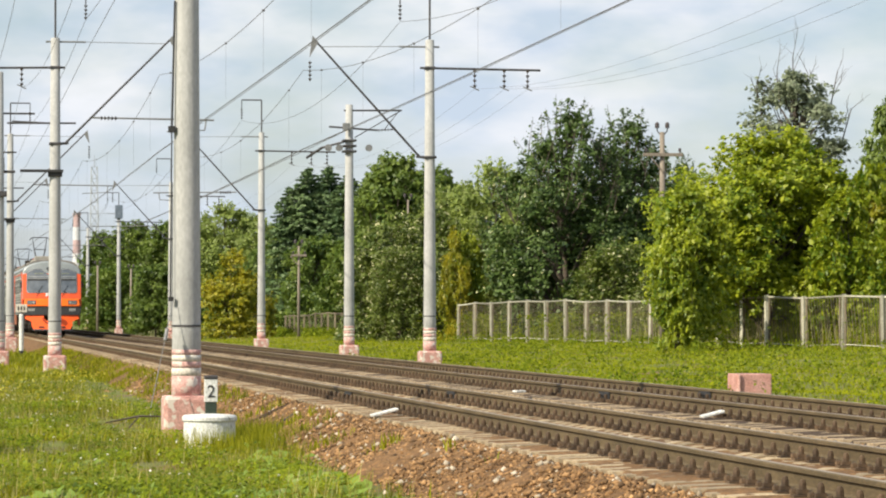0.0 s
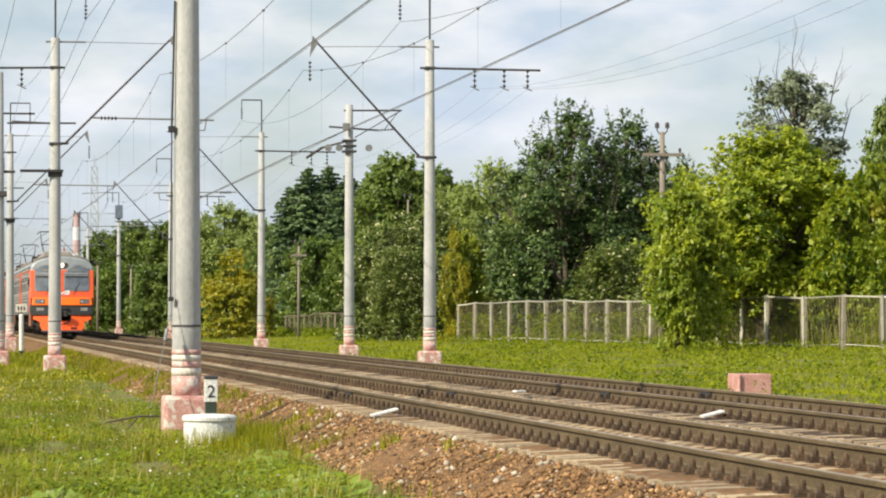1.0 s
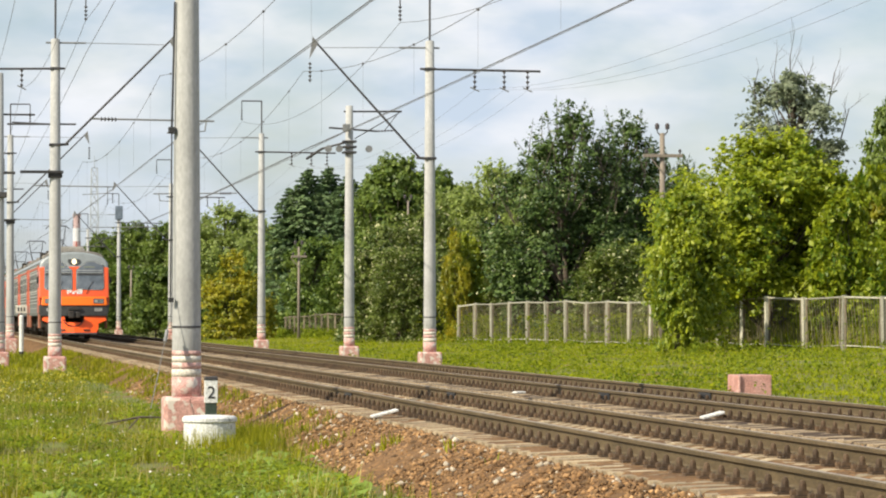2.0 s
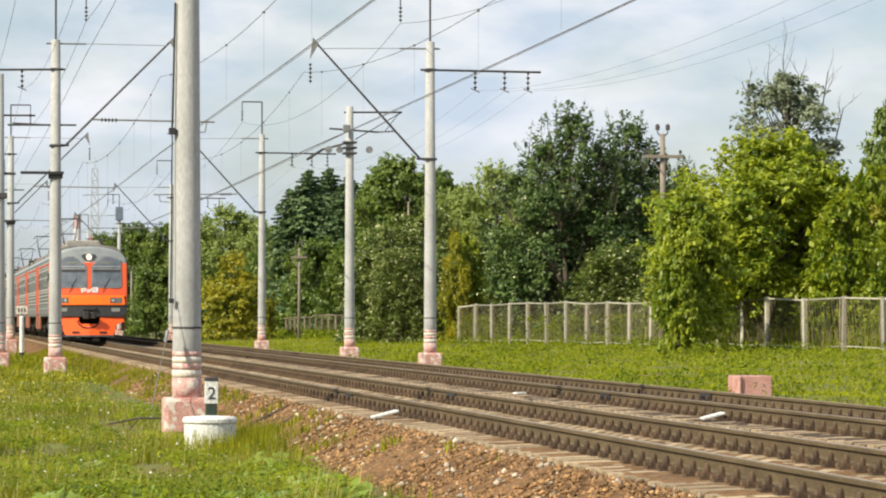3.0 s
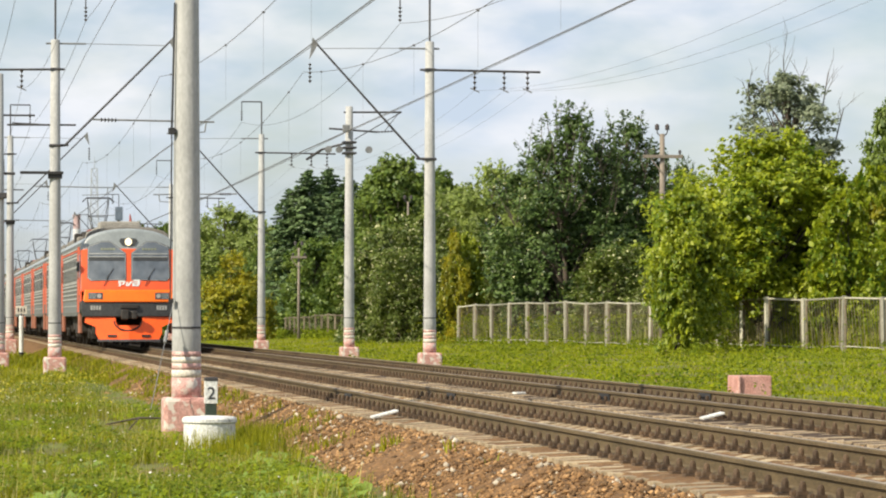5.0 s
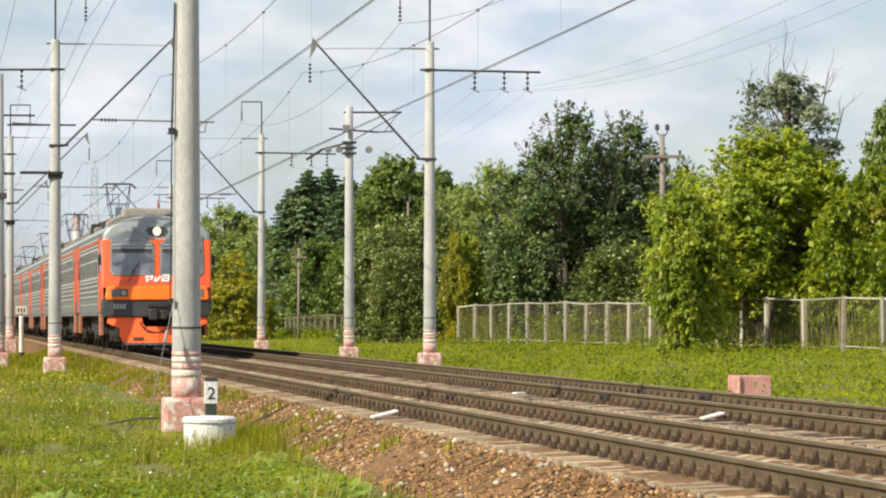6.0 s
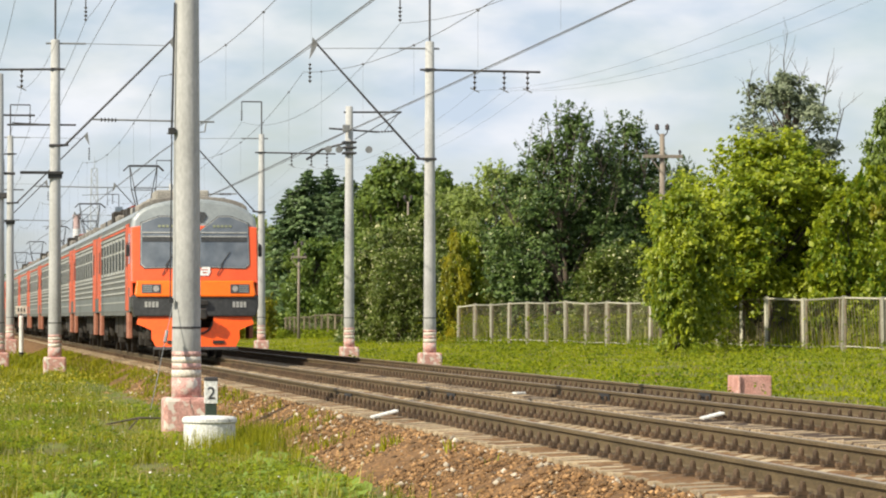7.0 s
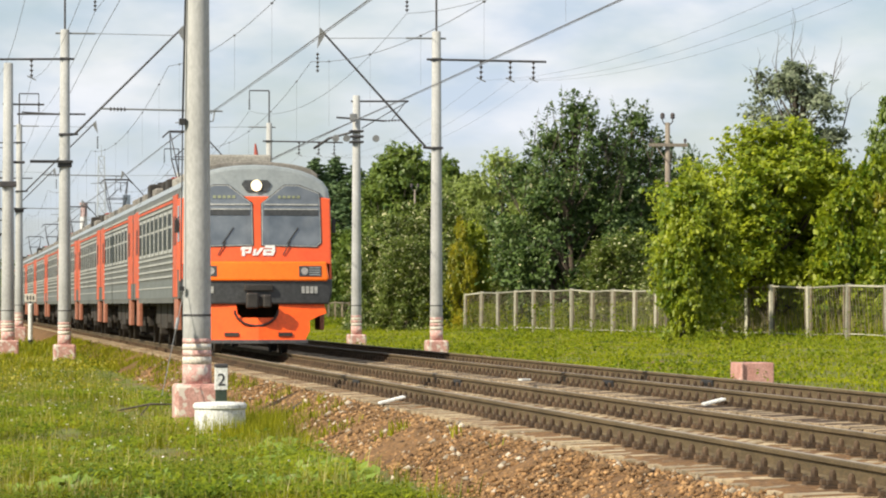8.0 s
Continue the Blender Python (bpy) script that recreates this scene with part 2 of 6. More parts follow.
def ground_z(x, y):
    """The natural ground: low turf beside the near track, a shallow ditch and rise beyond the far one."""
    xs = [-400, 1.0, 4.2, 5.0, 5.4, 13.0, 14.2, 18.0, 26.0, 34.0, 400]
    zs = [-0.9, -0.80, -0.74, -0.62, -0.42, -0.42, -0.52, -0.48, -0.30, -0.15, 0.3]
    n = 0.05 * math.sin(x * 1.3 + y * 0.35) + 0.04 * math.sin(y * 0.8 - x * 0.5)
    fall = -0.5 * float(np.interp(y, [225, 320], [0, 1])) * float(np.interp(x, [15, 19, 60, 120], [0, 1, 1, 0]))
    return float(np.interp(x, xs, zs)) + (n if not 4.4 < x < 14 else 0) + fall


def ground():
    xs = list(np.linspace(-0.5, 16, 67)) + list(np.linspace(16.5, 40, 48))
    xs = [-3000, -1000, -300, -80, -30, -12, -6, -3, -1.5] + xs + [45, 55, 75, 120, 300, 1000, 3000]
    ys = [-200, -60, -20] + list(np.linspace(0, 120, 241)) + list(np.linspace(122, 260, 70)) + [280, 320, 400, 600, 1000, 2000, 4500]
    v = [(x, y, ground_z(x, y)) for y in ys for x in xs]
    n = len(xs)
    f = [(j * n + i, j * n + i + 1, (j + 1) * n + i + 1, (j + 1) * n + i) for j in range(len(ys) - 1) for i in range(n - 1)]
    me = raw_mesh(v, f, SOIL)
    me.shade_smooth()
    tagged(new("ground", me), "rough green turf and bare soil beside the railway", "ground", kind="structure")


ground()


def ballast():
    """The ballast bed: flat under the sleepers with a ragged shoulder towards the turf."""
    ys = np.concatenate([np.linspace(10, 90, 321), np.linspace(91, 250, 160), np.linspace(260, 900, 60)])
    rnd = np.random.default_rng(4)
    v, cols = [], 26
    for y in ys:
        wob = 0.22 * noise.noise((0.0, y * 0.35, 3.0)) + 0.12 * noise.noise((0.0, y * 1.4, 8.0))
        lo = 4.45 + wob
        for i in range(cols):
            s = i / (cols - 1)
            x = lo + (13.9 - lo) * s
            z = float(np.interp(x, [lo, lo + 0.15, 5.6, 5.9, 8.7, 9.7, 12.45, 12.75, 13.9], [-0.86, -0.70, -0.265, -0.265, -0.285, -0.29, -0.30, -0.32, -0.62]))
            v.append((x, y, z + rnd.uniform(-0.028, 0.028)))
    n = len(ys)
    f = [(j * cols + i, j * cols + i + 1, (j + 1) * cols + i + 1, (j + 1) * cols + i) for j in range(n - 1) for i in range(cols - 1)]
    bed = tagged(new("ballast_bed", raw_mesh(v, f, GRAVEL)), "brown crushed stone ballast bed under both tracks", "ballast", kind="structure")
    return bed


BED = ballast()


# ---- tracks ----
RAIL = [(-0.075, -0.180), (0.075, -0.180), (0.075, -0.170), (0.020, -0.150), (0.010, -0.135), (0.010, -0.052), (0.0365, -0.040), (0.0375, -0.012),
        (0.030, -0.002), (-0.030, -0.002), (-0.0375, -0.012), (-0.0365, -0.040), (-0.010, -0.052), (-0.010, -0.135), (-0.020, -0.150), (-0.075, -0.170)]
SPACING = 0.53
JOINT_Y = 53.5


def sleeper_mesh(material):
    bm = extrude([(-1.38, -0.385), (1.38, -0.385), (1.38, -0.215), (1.0, -0.20), (0.55, -0.20), (0.42, -0.225), (-0.42, -0.225), (-0.55, -0.20), (-1.0, -0.20), (-1.38, -0.215)], "y", -0.155, 0.155)
    for v in bm.verts:
        if v.co.z > -0.3:
            v.co.y *= 0.84
    return mesh_of(bm, material)


def clip_mesh():
    """A baseplate with its shoulder, clamp and bolt, on the camera's side of a rail (towards -x)."""
    bm = bmesh.new()
    box(bm, -0.185, 0.185, -0.075, 0.075, -0.205, -0.182)
    for s in (-1, 1):
        box(bm, min(s * 0.07, s * 0.15), max(s * 0.07, s * 0.15), -0.034, 0.034, -0.178, -0.145)
        lathe(bm, [(0.030, -0.145), (0.028, -0.10), (0.020, -0.078), (0.010, -0.07)], 7, 0, (s * 0.108, 0))
        lathe(bm, [(0.028, -0.178), (0.027, -0.15), (0.016, -0.138)], 6, 0, (s * 0.165, 0.06))
    return mesh_of(bm, CLIP)


def track(xc, dz, label, sleeper_material):
    tr = thing("track", pose(xc, 0, dz), label, "railway track", "tracks of the line", "structure")
    for s in (-1, 1):
        bm = extrude(RAIL, "y", -15, 900)
        for f in bm.faces:
            if f.normal.z > 0.9 and f.calc_center_median().z > -0.02:
                f.material_index = 1
        bmesh.ops.translate(bm, verts=bm.verts, vec=(s * HALF, 0, 0))
        rail = part("rail", bm, [RUST, RAILTOP], tr, "rusty steel rail with a worn head")
        for q in (-1, 1):
            fp = bmesh.new()
            box(fp, s * HALF + q * 0.028 - 0.014, s * HALF + q * 0.028 + 0.014, JOINT_Y - 0.4, JOINT_Y + 0.4, -0.15, -0.048, 0, 0.006)
            for k in (-0.32, -0.19, -0.065, 0.065, 0.19, 0.32):
                rod(fp, (s * HALF + q * 0.03, JOINT_Y + k, -0.1), (s * HALF + q * 0.075, JOINT_Y + k, -0.1), 0.022, None, 6)
            part("fishplate", fp, BLACK, rail, "dark bolted fishplate at a rail joint")
    sm, cm = sleeper_mesh(sleeper_material), clip_mesh()
    rnd = random.Random(int(xc * 10))
    near = 280
    for i in range(near):
        y = 18 + i * SPACING
        part("sleeper", sm, None, tr).matrix_basis = pose(rnd.uniform(-0.02, 0.02), y, rnd.uniform(-0.008, 0.004), 0, 0, rnd.uniform(-0.7, 0.7))
        for s in (-1, 1):
            if y < 92:
                part("fastener", cm, None, tr).matrix_basis = pose(s * HALF, y, 0, 0, 0, rnd.uniform(-2, 2))
    bm = bmesh.new()
    for i in range(140, 700):
        for s in (-1, 1):
            y = 18 + i * SPACING
            for q in (-1, 1):
                if y < 330:
                    box(bm, s * HALF + q * 0.105 - 0.035, s * HALF + q * 0.105 + 0.035, y - 0.05, y + 0.05, -0.205, -0.1)
    part("distant_fasteners", bm, CLIP, tr)["kind"] = "stuff"
    bm = bmesh.new()
    for i in range(near, 800):
        box(bm, -1.35, 1.35, 18 + i * SPACING - 0.12, 18 + i * SPACING + 0.12, -0.38, -0.21)
    part("distant_sleepers", bm, sleeper_material, tr)["kind"] = "stuff"
    return tr


def infill(xc, dz, material, label):
    """Small dusty stone packed between the sleepers of a track, almost up to their tops."""
    rnd = np.random.default_rng(int(xc * 7))
    xs = np.linspace(-1.42, 1.42, 23)
    ys = np.concatenate([np.linspace(16, 90, 371), np.linspace(90.5, 420, 330)])
    zs = np.interp(np.abs(xs), [0, 0.42, 0.55, 1.0, 1.38, 1.42], [-0.229, -0.229, -0.205, -0.203, -0.219, -0.30])
    v = np.array([(xc + x, y, dz + z) for y in ys for x, z in zip(xs, zs)])
    v[:, 2] += rnd.uniform(-0.006, 0.004, len(v))
    n = len(xs)
    f = [(j * n + i, j * n + i + 1, (j + 1) * n + i + 1, (j + 1) * n + i) for j in range(len(ys) - 1) for i in range(n - 1)]
    tagged(new("track_infill", raw_mesh(v, f, material)), label, "ballast", kind="structure")


def stones():
    """Loose crushed stone over the shoulder and between the sleepers."""
    rnd = np.random.default_rng(11)
    base = np.array([(1, 0, 0), (-1, 0, 0), (0, 1, 0), (0, -1, 0), (0, 0, 1), (0, 0, -1)], dtype=float)
    tri = np.array([(0, 2, 4), (2, 1, 4), (1, 3, 4), (3, 0, 4), (2, 0, 5), (1, 2, 5), (3, 1, 5), (0, 3, 5)])
    n = 75000
    y = 20 + 70 * rnd.random(n) ** 1.6
    x = np.where(rnd.random(n) < 0.62, 4.3 + 1.5 * rnd.random(n), 5.5 + 7.3 * rnd.random(n))
    z = np.interp(x, [4.3, 4.6, 5.6, 5.9, 8.7, 9.7, 12.45, 12.75, 13.9], [-0.78, -0.70, -0.262, -0.255, -0.262, -0.28, -0.275, -0.31, -0.62])
    size = 0.009 + 0.034 * rnd.random(n) ** 3.5
    big = rnd.random(n) < 0.03
    size[big] *= 1.5
    keep = (np.abs(np.abs(x - T1) - HALF) > 0.2) & (np.abs(np.abs(x - T2) - HALF) > 0.2)
    x, y, z, size, big = x[keep], y[keep], z[keep], size[keep], big[keep]
    n = len(x)
    v = base[None] * rnd.uniform(0.55, 1.25, (n, 6, 1)) + rnd.uniform(-0.3, 0.3, (n, 6, 3))
    a = rnd.random(n) * 6.28
    c, s = np.cos(a)[:, None], np.sin(a)[:, None]
    vx, vy = v[..., 0] * c - v[..., 1] * s, v[..., 0] * s + v[..., 1] * c
    v = np.stack([vx, vy, v[..., 2] * 0.75], -1) * size[:, None, None] + np.stack([x, y, z + size * 0.25], -1)[:, None]
    f = (tri[None] + 6 * np.arange(n)[:, None, None]).reshape(-1, 3)
    tagged(new("ballast_stones", raw_mesh(v.reshape(-1, 3), f, [STONE, PALESTONE], np.repeat(big.astype(int), 8))), "loose brown and buff crushed stones on the bed", "ballast stones", kind="stuff")


TRACK_1 = track(T1, 0.0, "near railway track with rusty rails on pale concrete sleepers", SLEEPER)
TRACK_2 = track(T2, -0.015, "far railway track with rusty rails on brown-dusted sleepers", SLEEPER_2)
stones()
infill(T1, 0.0, GRAVEL, "brown dusty stone packed between pale sleepers")
# the far track's infill is much darker than the near track's
infill(T2, -0.015, mat("dark_brown_gravel", (0.045, 0.026, 0.014), (0.085, 0.05, 0.026), 1.5, 0.95, bump=0.04, fine=18, fine_amount=0.5), "dark brown stone packed between sleepers")


def white_strip(x, y, z, length, width, turn, label, tilt=0):
    bm = boxed(-length / 2, length / 2, -width / 2, width / 2, 0, 0.035, 0.01)
    tagged(part("marker_strip", bm, WHITE), label, "track marker").matrix_basis = pose(x, y, z + 0.04, 0, -tilt, turn)


white_strip(5.95, 45.9, -0.212, 0.36, 0.20, 4, "white painted board leaning on a sleeper end", 14)
white_strip(10.08, 44.6, -0.215, 0.30, 0.2, 3, "white painted board leaning between the two tracks", 14)
white_strip(9.86, 58.4, -0.215, 0.18, 0.16, 20, "small white marker stone at a sleeper end")
white_strip(6.53, 53.1, -0.19, 0.14, 0.14, 30, "small white marker stone beside a rail joint")


# ---- overhead line ----
def strain(bm, a, b, n=6, r=0.06, mi=0):
    """A string of disc insulators from a to b."""
    a, b = Vector(a), Vector(b)
    rod(bm, a, b, 0.014, None, 5, mi)
    d = (b - a) / n
    for i in range(n):
        p = a + d * (i + 0.5)
        rod(bm, p - d * 0.22, p + d * 0.22, r, r * 0.55, 10, mi)


def mast(x, y, base, top, radius, label, plinth=True):
    """A tapered spun-concrete mast on a plinth, with painted bands near its foot."""
    m = thing("catenary_mast", pose(x, y, base), label, "catenary mast", "masts along the line")
    h = top - base
    p = 0.66 if x < 10 else 0.46
    r0, r1 = radius, radius * 0.68
    rad = lambda z: r0 + (r1 - r0) * (z - p) / (h - p)
    part("shaft", lathe(bmesh.new(), [(rad(z), z) for z in (0.3, p + 1.0, h * 0.5, h - 0.02)] + [(rad(h) * 0.8, h)], 20), CONCRETE, m, smooth=False).data.shade_smooth()
    for z0, z1, mt, nm in ((p, p + 0.30, PINKBAND, "lower_band"), (p + 0.30, p + 0.42, CREAM, "pale_band"), (p + 0.42, p + 0.52, PINKBAND, "red_band"), (p + 0.52, p + 0.62, CREAM, "pale_band"), (p + 0.62, p + 0.70, PINKBAND, "red_band")):
        part(nm, lathe(bmesh.new(), [(rad(z0) + 0.004, z0), (rad(z1) + 0.004, z1)], 20), mt, m).data.shade_smooth()
    bm = bmesh.new()
    box(bm, -r0 - 0.14, r0 + 0.14, -r0 - 0.14, r0 + 0.14, -0.4, p, 0, 0.06)
    part("plinth", bm, PINK, m, "chipped pink-painted concrete plinth")
    for z in (p + 1.05,):
        part("clamp_ring", lathe(bmesh.new(), [(rad(z) + 0.008, z), (rad(z) + 0.008, z + 0.03)], 20), DARKSTEEL, m)
    return m


MASTS = [
    (3.9, 53.7, -0.76, 10.6, 0.225, "tall pale concrete catenary mast with chipped pink foot"),
    (3.9, 110.6, -0.78, 9.85, 0.21, "pale concrete catenary mast with pink plinth in turf"),
    (3.9, 172.2, -0.60, 10.0, 0.21, "far concrete catenary mast with pink bands"),
    (2.45, 127.0, -0.80, 9.9, 0.25, "concrete anchor mast with large pink plinth"),
    (15.2, 106.5, -0.42, 9.6, 0.20, "pale concrete catenary mast across the tracks"),
    (15.3, 128.2, -0.42, 8.9, 0.20, "concrete anchor mast with equipment brackets across the tracks"),
    (15.2, 161.6, -0.40, 9.6, 0.19, "concrete catenary mast farther along the far track"),
    (15.2, 223.0, -0.40, 9.6, 0.19, "distant concrete catenary mast"),
    (15.2, 285.0, -0.40, 9.6, 0.19, "distant concrete catenary mast"),
    (15.2, 341.0, -0.40, 9.6, 0.19, "distant concrete catenary mast"),
    (3.9, 232.0, -0.60, 10.0, 0.20, "distant concrete catenary mast"),
]
MAST_OBS = [mast(*row) for row in MASTS]


def hang(name, parent, pts, n=5, r=0.055):
    bm = bmesh.new()
    strain(bm, pts[0], pts[1], n, r)
    return part(name, bm, BROWNCER, parent, "dark disc insulator string")


def cantilever(m, s, reach=3.75, z0=7.2, z1=10.6, reg=True):
    """An inclined bracket with its stay, insulators and registration bar, towards the track on side s. z is above the mast's foot."""
    bm = bmesh.new()
    rod(bm, (s * 0.1, 0, z0), (s * 0.42, 0, z0 + 0.02), 0.05, 0.035)
    rod(bm, (s * 0.3, 0, z0), (s * reach, 0, z1), 0.036, 0.030)
    box(bm, -0.19, 0.19, -0.19, 0.19, z0 - 0.04, z0 + 0.04, 0, 0.02)
    part("bracket", bm, DARKSTEEL, m, "dark inclined steel cantilever bracket")
    bm = bmesh.new()
    zs = z1 - 0.25
    rod(bm, (0, 0, zs), (s * 0.95, 0, zs), 0.028)
    rod(bm, (s * 0.95, 0, zs), (s * (reach - 0.3), 0, zs - 0.03), 0.011, None, 5)
    rod(bm, (-s * 0.3, 0, zs), (0, 0, zs), 0.03)
    part("stay", bm, STEEL, m, "thin galvanised stay rod")
    bm = bmesh.new()
    extrude([(s * (reach - 0.18), z1 - 0.14), (s * reach, z1 + 0.05), (s * (reach + 0.10), z1 - 0.62)], "y", -0.04, 0.04, 0, bm)
    part("yoke", bm, STEEL, m)
    hang("insulator", m, ((s * (reach + 0.08), 0, z1 - 0.72), (s * (reach + 0.08), 0, z1 - 1.35)))
    if reg:
        zr = z0 + 0.78
        bm = bmesh.new()
        rod(bm, (s * 1.15, 0, zr + 0.05), (s * 5.0, 0, zr), 0.028)
        rod(bm, (s * 4.75, 0, zr), (s * 4.7, 0, zr - 0.32), 0.022)
        rod(bm, (s * 4.7, 0, zr - 0.32), (s * 3.5, 0, zr - 0.38), 0.018)
        part("registration_arm", bm, STEEL, m, "galvanised registration bar over the track")
        bm = bmesh.new()
        strain(bm, (s * 1.4, 0, zr + 0.04), (s * 1.95, 0, zr + 0.03), 5, 0.075)
        part("insulator", bm, BROWNCER, m)


def crossarm(m, s, z, length, hangers):
    bm = bmesh.new()
    rod(bm, (-s * 0.3, 0, z), (s * length, 0, z - 0.04), 0.035)
    box(bm, -0.165, 0.165, -0.165, 0.165, z - 0.05, z + 0.04, 0, 0.02)
    part("crossarm", bm, DARKSTEEL, m, "dark steel feeder crossarm")
    for h in hangers:
        hang("insulator", m, ((s * h, 0, z), (s * h, 0, z - 0.62)), 4, 0.06)
        c = bmesh.new()
        rod(c, (s * h - 0.14, 0, z - 0.55), (s * h + 0.14, 0, z - 0.68), 0.02, None, 5)
        part("clamp", c, STEEL, m)


def gallows(m, s, top, out):
    """A post on the mast's head with a short arm and an insulator for the feeder wire."""
    bm = bmesh.new()
    rod(bm, (0, 0, top - 0.5), (0, 0, top + 1.5), 0.032)
    rod(bm, (0, 0, top + 1.5), (s * out, 0, top + 1.5), 0.03)
    rod(bm, (s * out, 0, top + 1.5), (s * out, 0, top + 1.1), 0.02)
    part("gallows", bm, DARKSTEEL, m, "dark steel feeder post on the mast head")
    hang("insulator", m, ((s * out, 0, top + 1.1), (s * out, 0, top + 0.6)), 4, 0.06)


LEFT = [MAST_OBS[i] for i in (0, 1, 2, 10)]
RIGHT = [MAST_OBS[i] for i in (4, 6, 7, 8, 9)]
for m in LEFT:
    h = 10.6
    if m is not MAST_OBS[0]:
        cantilever(m, 1, 3.75, 7.3, 10.76)
        gallows(m, 1, h, 0.95)
        crossarm(m, -1, 9.7, 2.4, (1.05, 2.2))
        bm = bmesh.new()
        rod(bm, (-0.2, 0, 7.95), (-1.35, 0, 8.0), 0.022)
        rod(bm, (0.65, 0, 7.95), (-1.5, 0, 7.94), 0.03)
        part("lower_arm", bm, DARKSTEEL, m)
        bm = bmesh.new()
        box(bm, -1.1, 0.25, -0.28, -0.20, 6.39, 6.48, 0, 0.01)
        box(bm, -0.22, 0.22, -0.22, 0.22, 6.26, 6.46, 0, 0.02)
        part("equipment_beam", bm, BLACK, m, "black steel beam clamped to the mast")
    else:
        cantilever(m, 1, 3.75, 8.6, 12.0, False)
        bm = bmesh.new()
        box(bm, -0.29, -0.18, -0.16, -0.06, 4.68, 4.78, 0, 0.01)
        rod(bm, (-0.19, -0.1, 6.7), (-0.235, -0.1, 4.75), 0.016, None, 6)
        rod(bm, (-0.235, -0.1, 4.7), (-0.26, -0.15, 2.15), 0.010, None, 6)
        box(bm, -0.285, -0.21, -0.2, -0.14, 2.1, 2.17)
        part("cable_clamps", bm, BLACK, m, "dark cable and clamps along the mast")
        bm = bmesh.new()
        rod(bm, (-0.22, -0.2, 2.1), (-0.60, -0.9, 0.5), 0.006, None, 6)
        rod(bm, (-0.32, -0.38, 1.68), (-0.36, -0.46, 1.5), 0.028, None, 8)
        part("guy_wire", bm, STEEL, m, "slanting guy wire with a turnbuckle")
for m in RIGHT:
    cantilever(m, -1, 3.62, 6.40, 10.05, m is not MAST_OBS[4])
    gallows(m, -1, 10.0, 0.92)
    crossarm(m, 1, 9.15, 3.45, (1.4, 2.32, 3.05))
# the two anchor masts
a1 = MAST_OBS[5]
for a, b, r in (((-0.2, 0, 9.1), (1.95, 0, 9.12), 0.035), ((-0.75, 0, 8.5), (1.05, 0, 8.38), 0.035), ((0, 0, 8.0), (-0.95, 0.5, 7.75), 0.04), ((-0.95, 0.5, 7.75), (-1.35, 2.0, 7.45), 0.05),
                ((1.9, 0, 9.1), (0.2, 0, 8.1), 0.018), ((1.85, 0, 9.1), (1.3, 0, 8.4), 0.015)):
    part("equipment_arm", rod(bmesh.new(), a, b, r), DARKSTEEL, a1, "dark steel equipment arm")
for z in (7.55, 7.75, 7.95):
    part("clamp", boxed(-0.25, 0.25, -0.25, 0.25, z, z + 0.08, 0.02), DARKSTEEL, a1)
bm = bmesh.new()
box(bm, -0.28, -0.02, -0.4, -0.25, 8.35, 8.62, 0, 0.02)
part("junction_box", bm, STEEL, a1, "small grey box")
for x in (-0.78, -0.38, 0.72):
    bm = bmesh.new()
    rod(bm, (x, -0.12, 7.72), (x, 0.12, 7.72), 0.13, 0.11, 16)
    part("tension_wheel", bm, STEEL, a1, "grey tensioning wheel")
hang("insulator", a1, ((1.05, 0, 8.38), (1.75, 0, 8.42)), 6, 0.05)
a2 = MAST_OBS[3]
part("equipment_arm", rod(bmesh.new(), (-0.2, 0, 9.2), (1.3, 0, 9.2), 0.035), DARKSTEEL, a2, "dark steel equipment arm")
part("equipment_arm", rod(bmesh.new(), (-0.2, 0, 7.1), (0.6, 0, 7.1), 0.05), DARKSTEEL, a2, "dark steel equipment arm")
part("clamp", boxed(-0.3, 0.3, -0.3, 0.3, 6.2, 6.4, 0.02), DARKSTEEL, a2)


# ---- wires ----
def sagging(name, posts, sag, r, label, n=14, group="overhead wires"):
    """A wire over its supports (x, y, z), sagging between them."""
    pts = []
    for a, b in zip(posts, posts[1:]):
        for i in range(n):
            s = i / n
            pts.append((a[0] + (b[0] - a[0]) * s, a[1] + (b[1] - a[1]) * s, a[2] + (b[2] - a[2]) * s - sag * 4 * s * (1 - s)))
    pts.append(posts[-1])
    return tagged(wire_curve(name, pts, r, WIRE), label, "overhead wire", group)


def catenary(x, ys, z_top, z_wire, sag, zig, drop=0.0):
    posts = [(x + (zig if i % 2 else -zig), y, z_top) for i, y in enumerate(ys)]
    mw = sagging("messenger_wire", posts, sag, 0.0085, "dark sagging messenger wire above the track")
    cw = sagging("contact_wire", [(px, y, z_wire + drop * min(1.0, max(0.0, (y - 49) / 60))) for px, y, _ in posts], 0.03, 0.011, "straight copper contact wire above the track")
    sagging("contact_wire", [(px + 0.05, y, z_wire + 0.01 + drop * min(1.0, max(0.0, (y - 49) / 60))) for px, y, _ in posts], 0.05, 0.007, "second copper contact wire beside the first")
    for a, b in zip(posts, posts[1:]):
        k = 6
        for i in range(k):
            s = (i + 0.5) / k
            px, py = a[0] + (b[0] - a[0]) * s, a[1] + (b[1] - a[1]) * s
            zt = z_top - sag * 4 * s * (1 - s)
            bm = bmesh.new()
            rod(bm, (px, py, zt), (px, py, z_wire - 0.02), 0.0025, None, 4)
            rod(bm, (px - 0.03, py, zt), (px + 0.03, py, zt), 0.025, None, 6)
            part("dropper", bm, WIRE, mw)


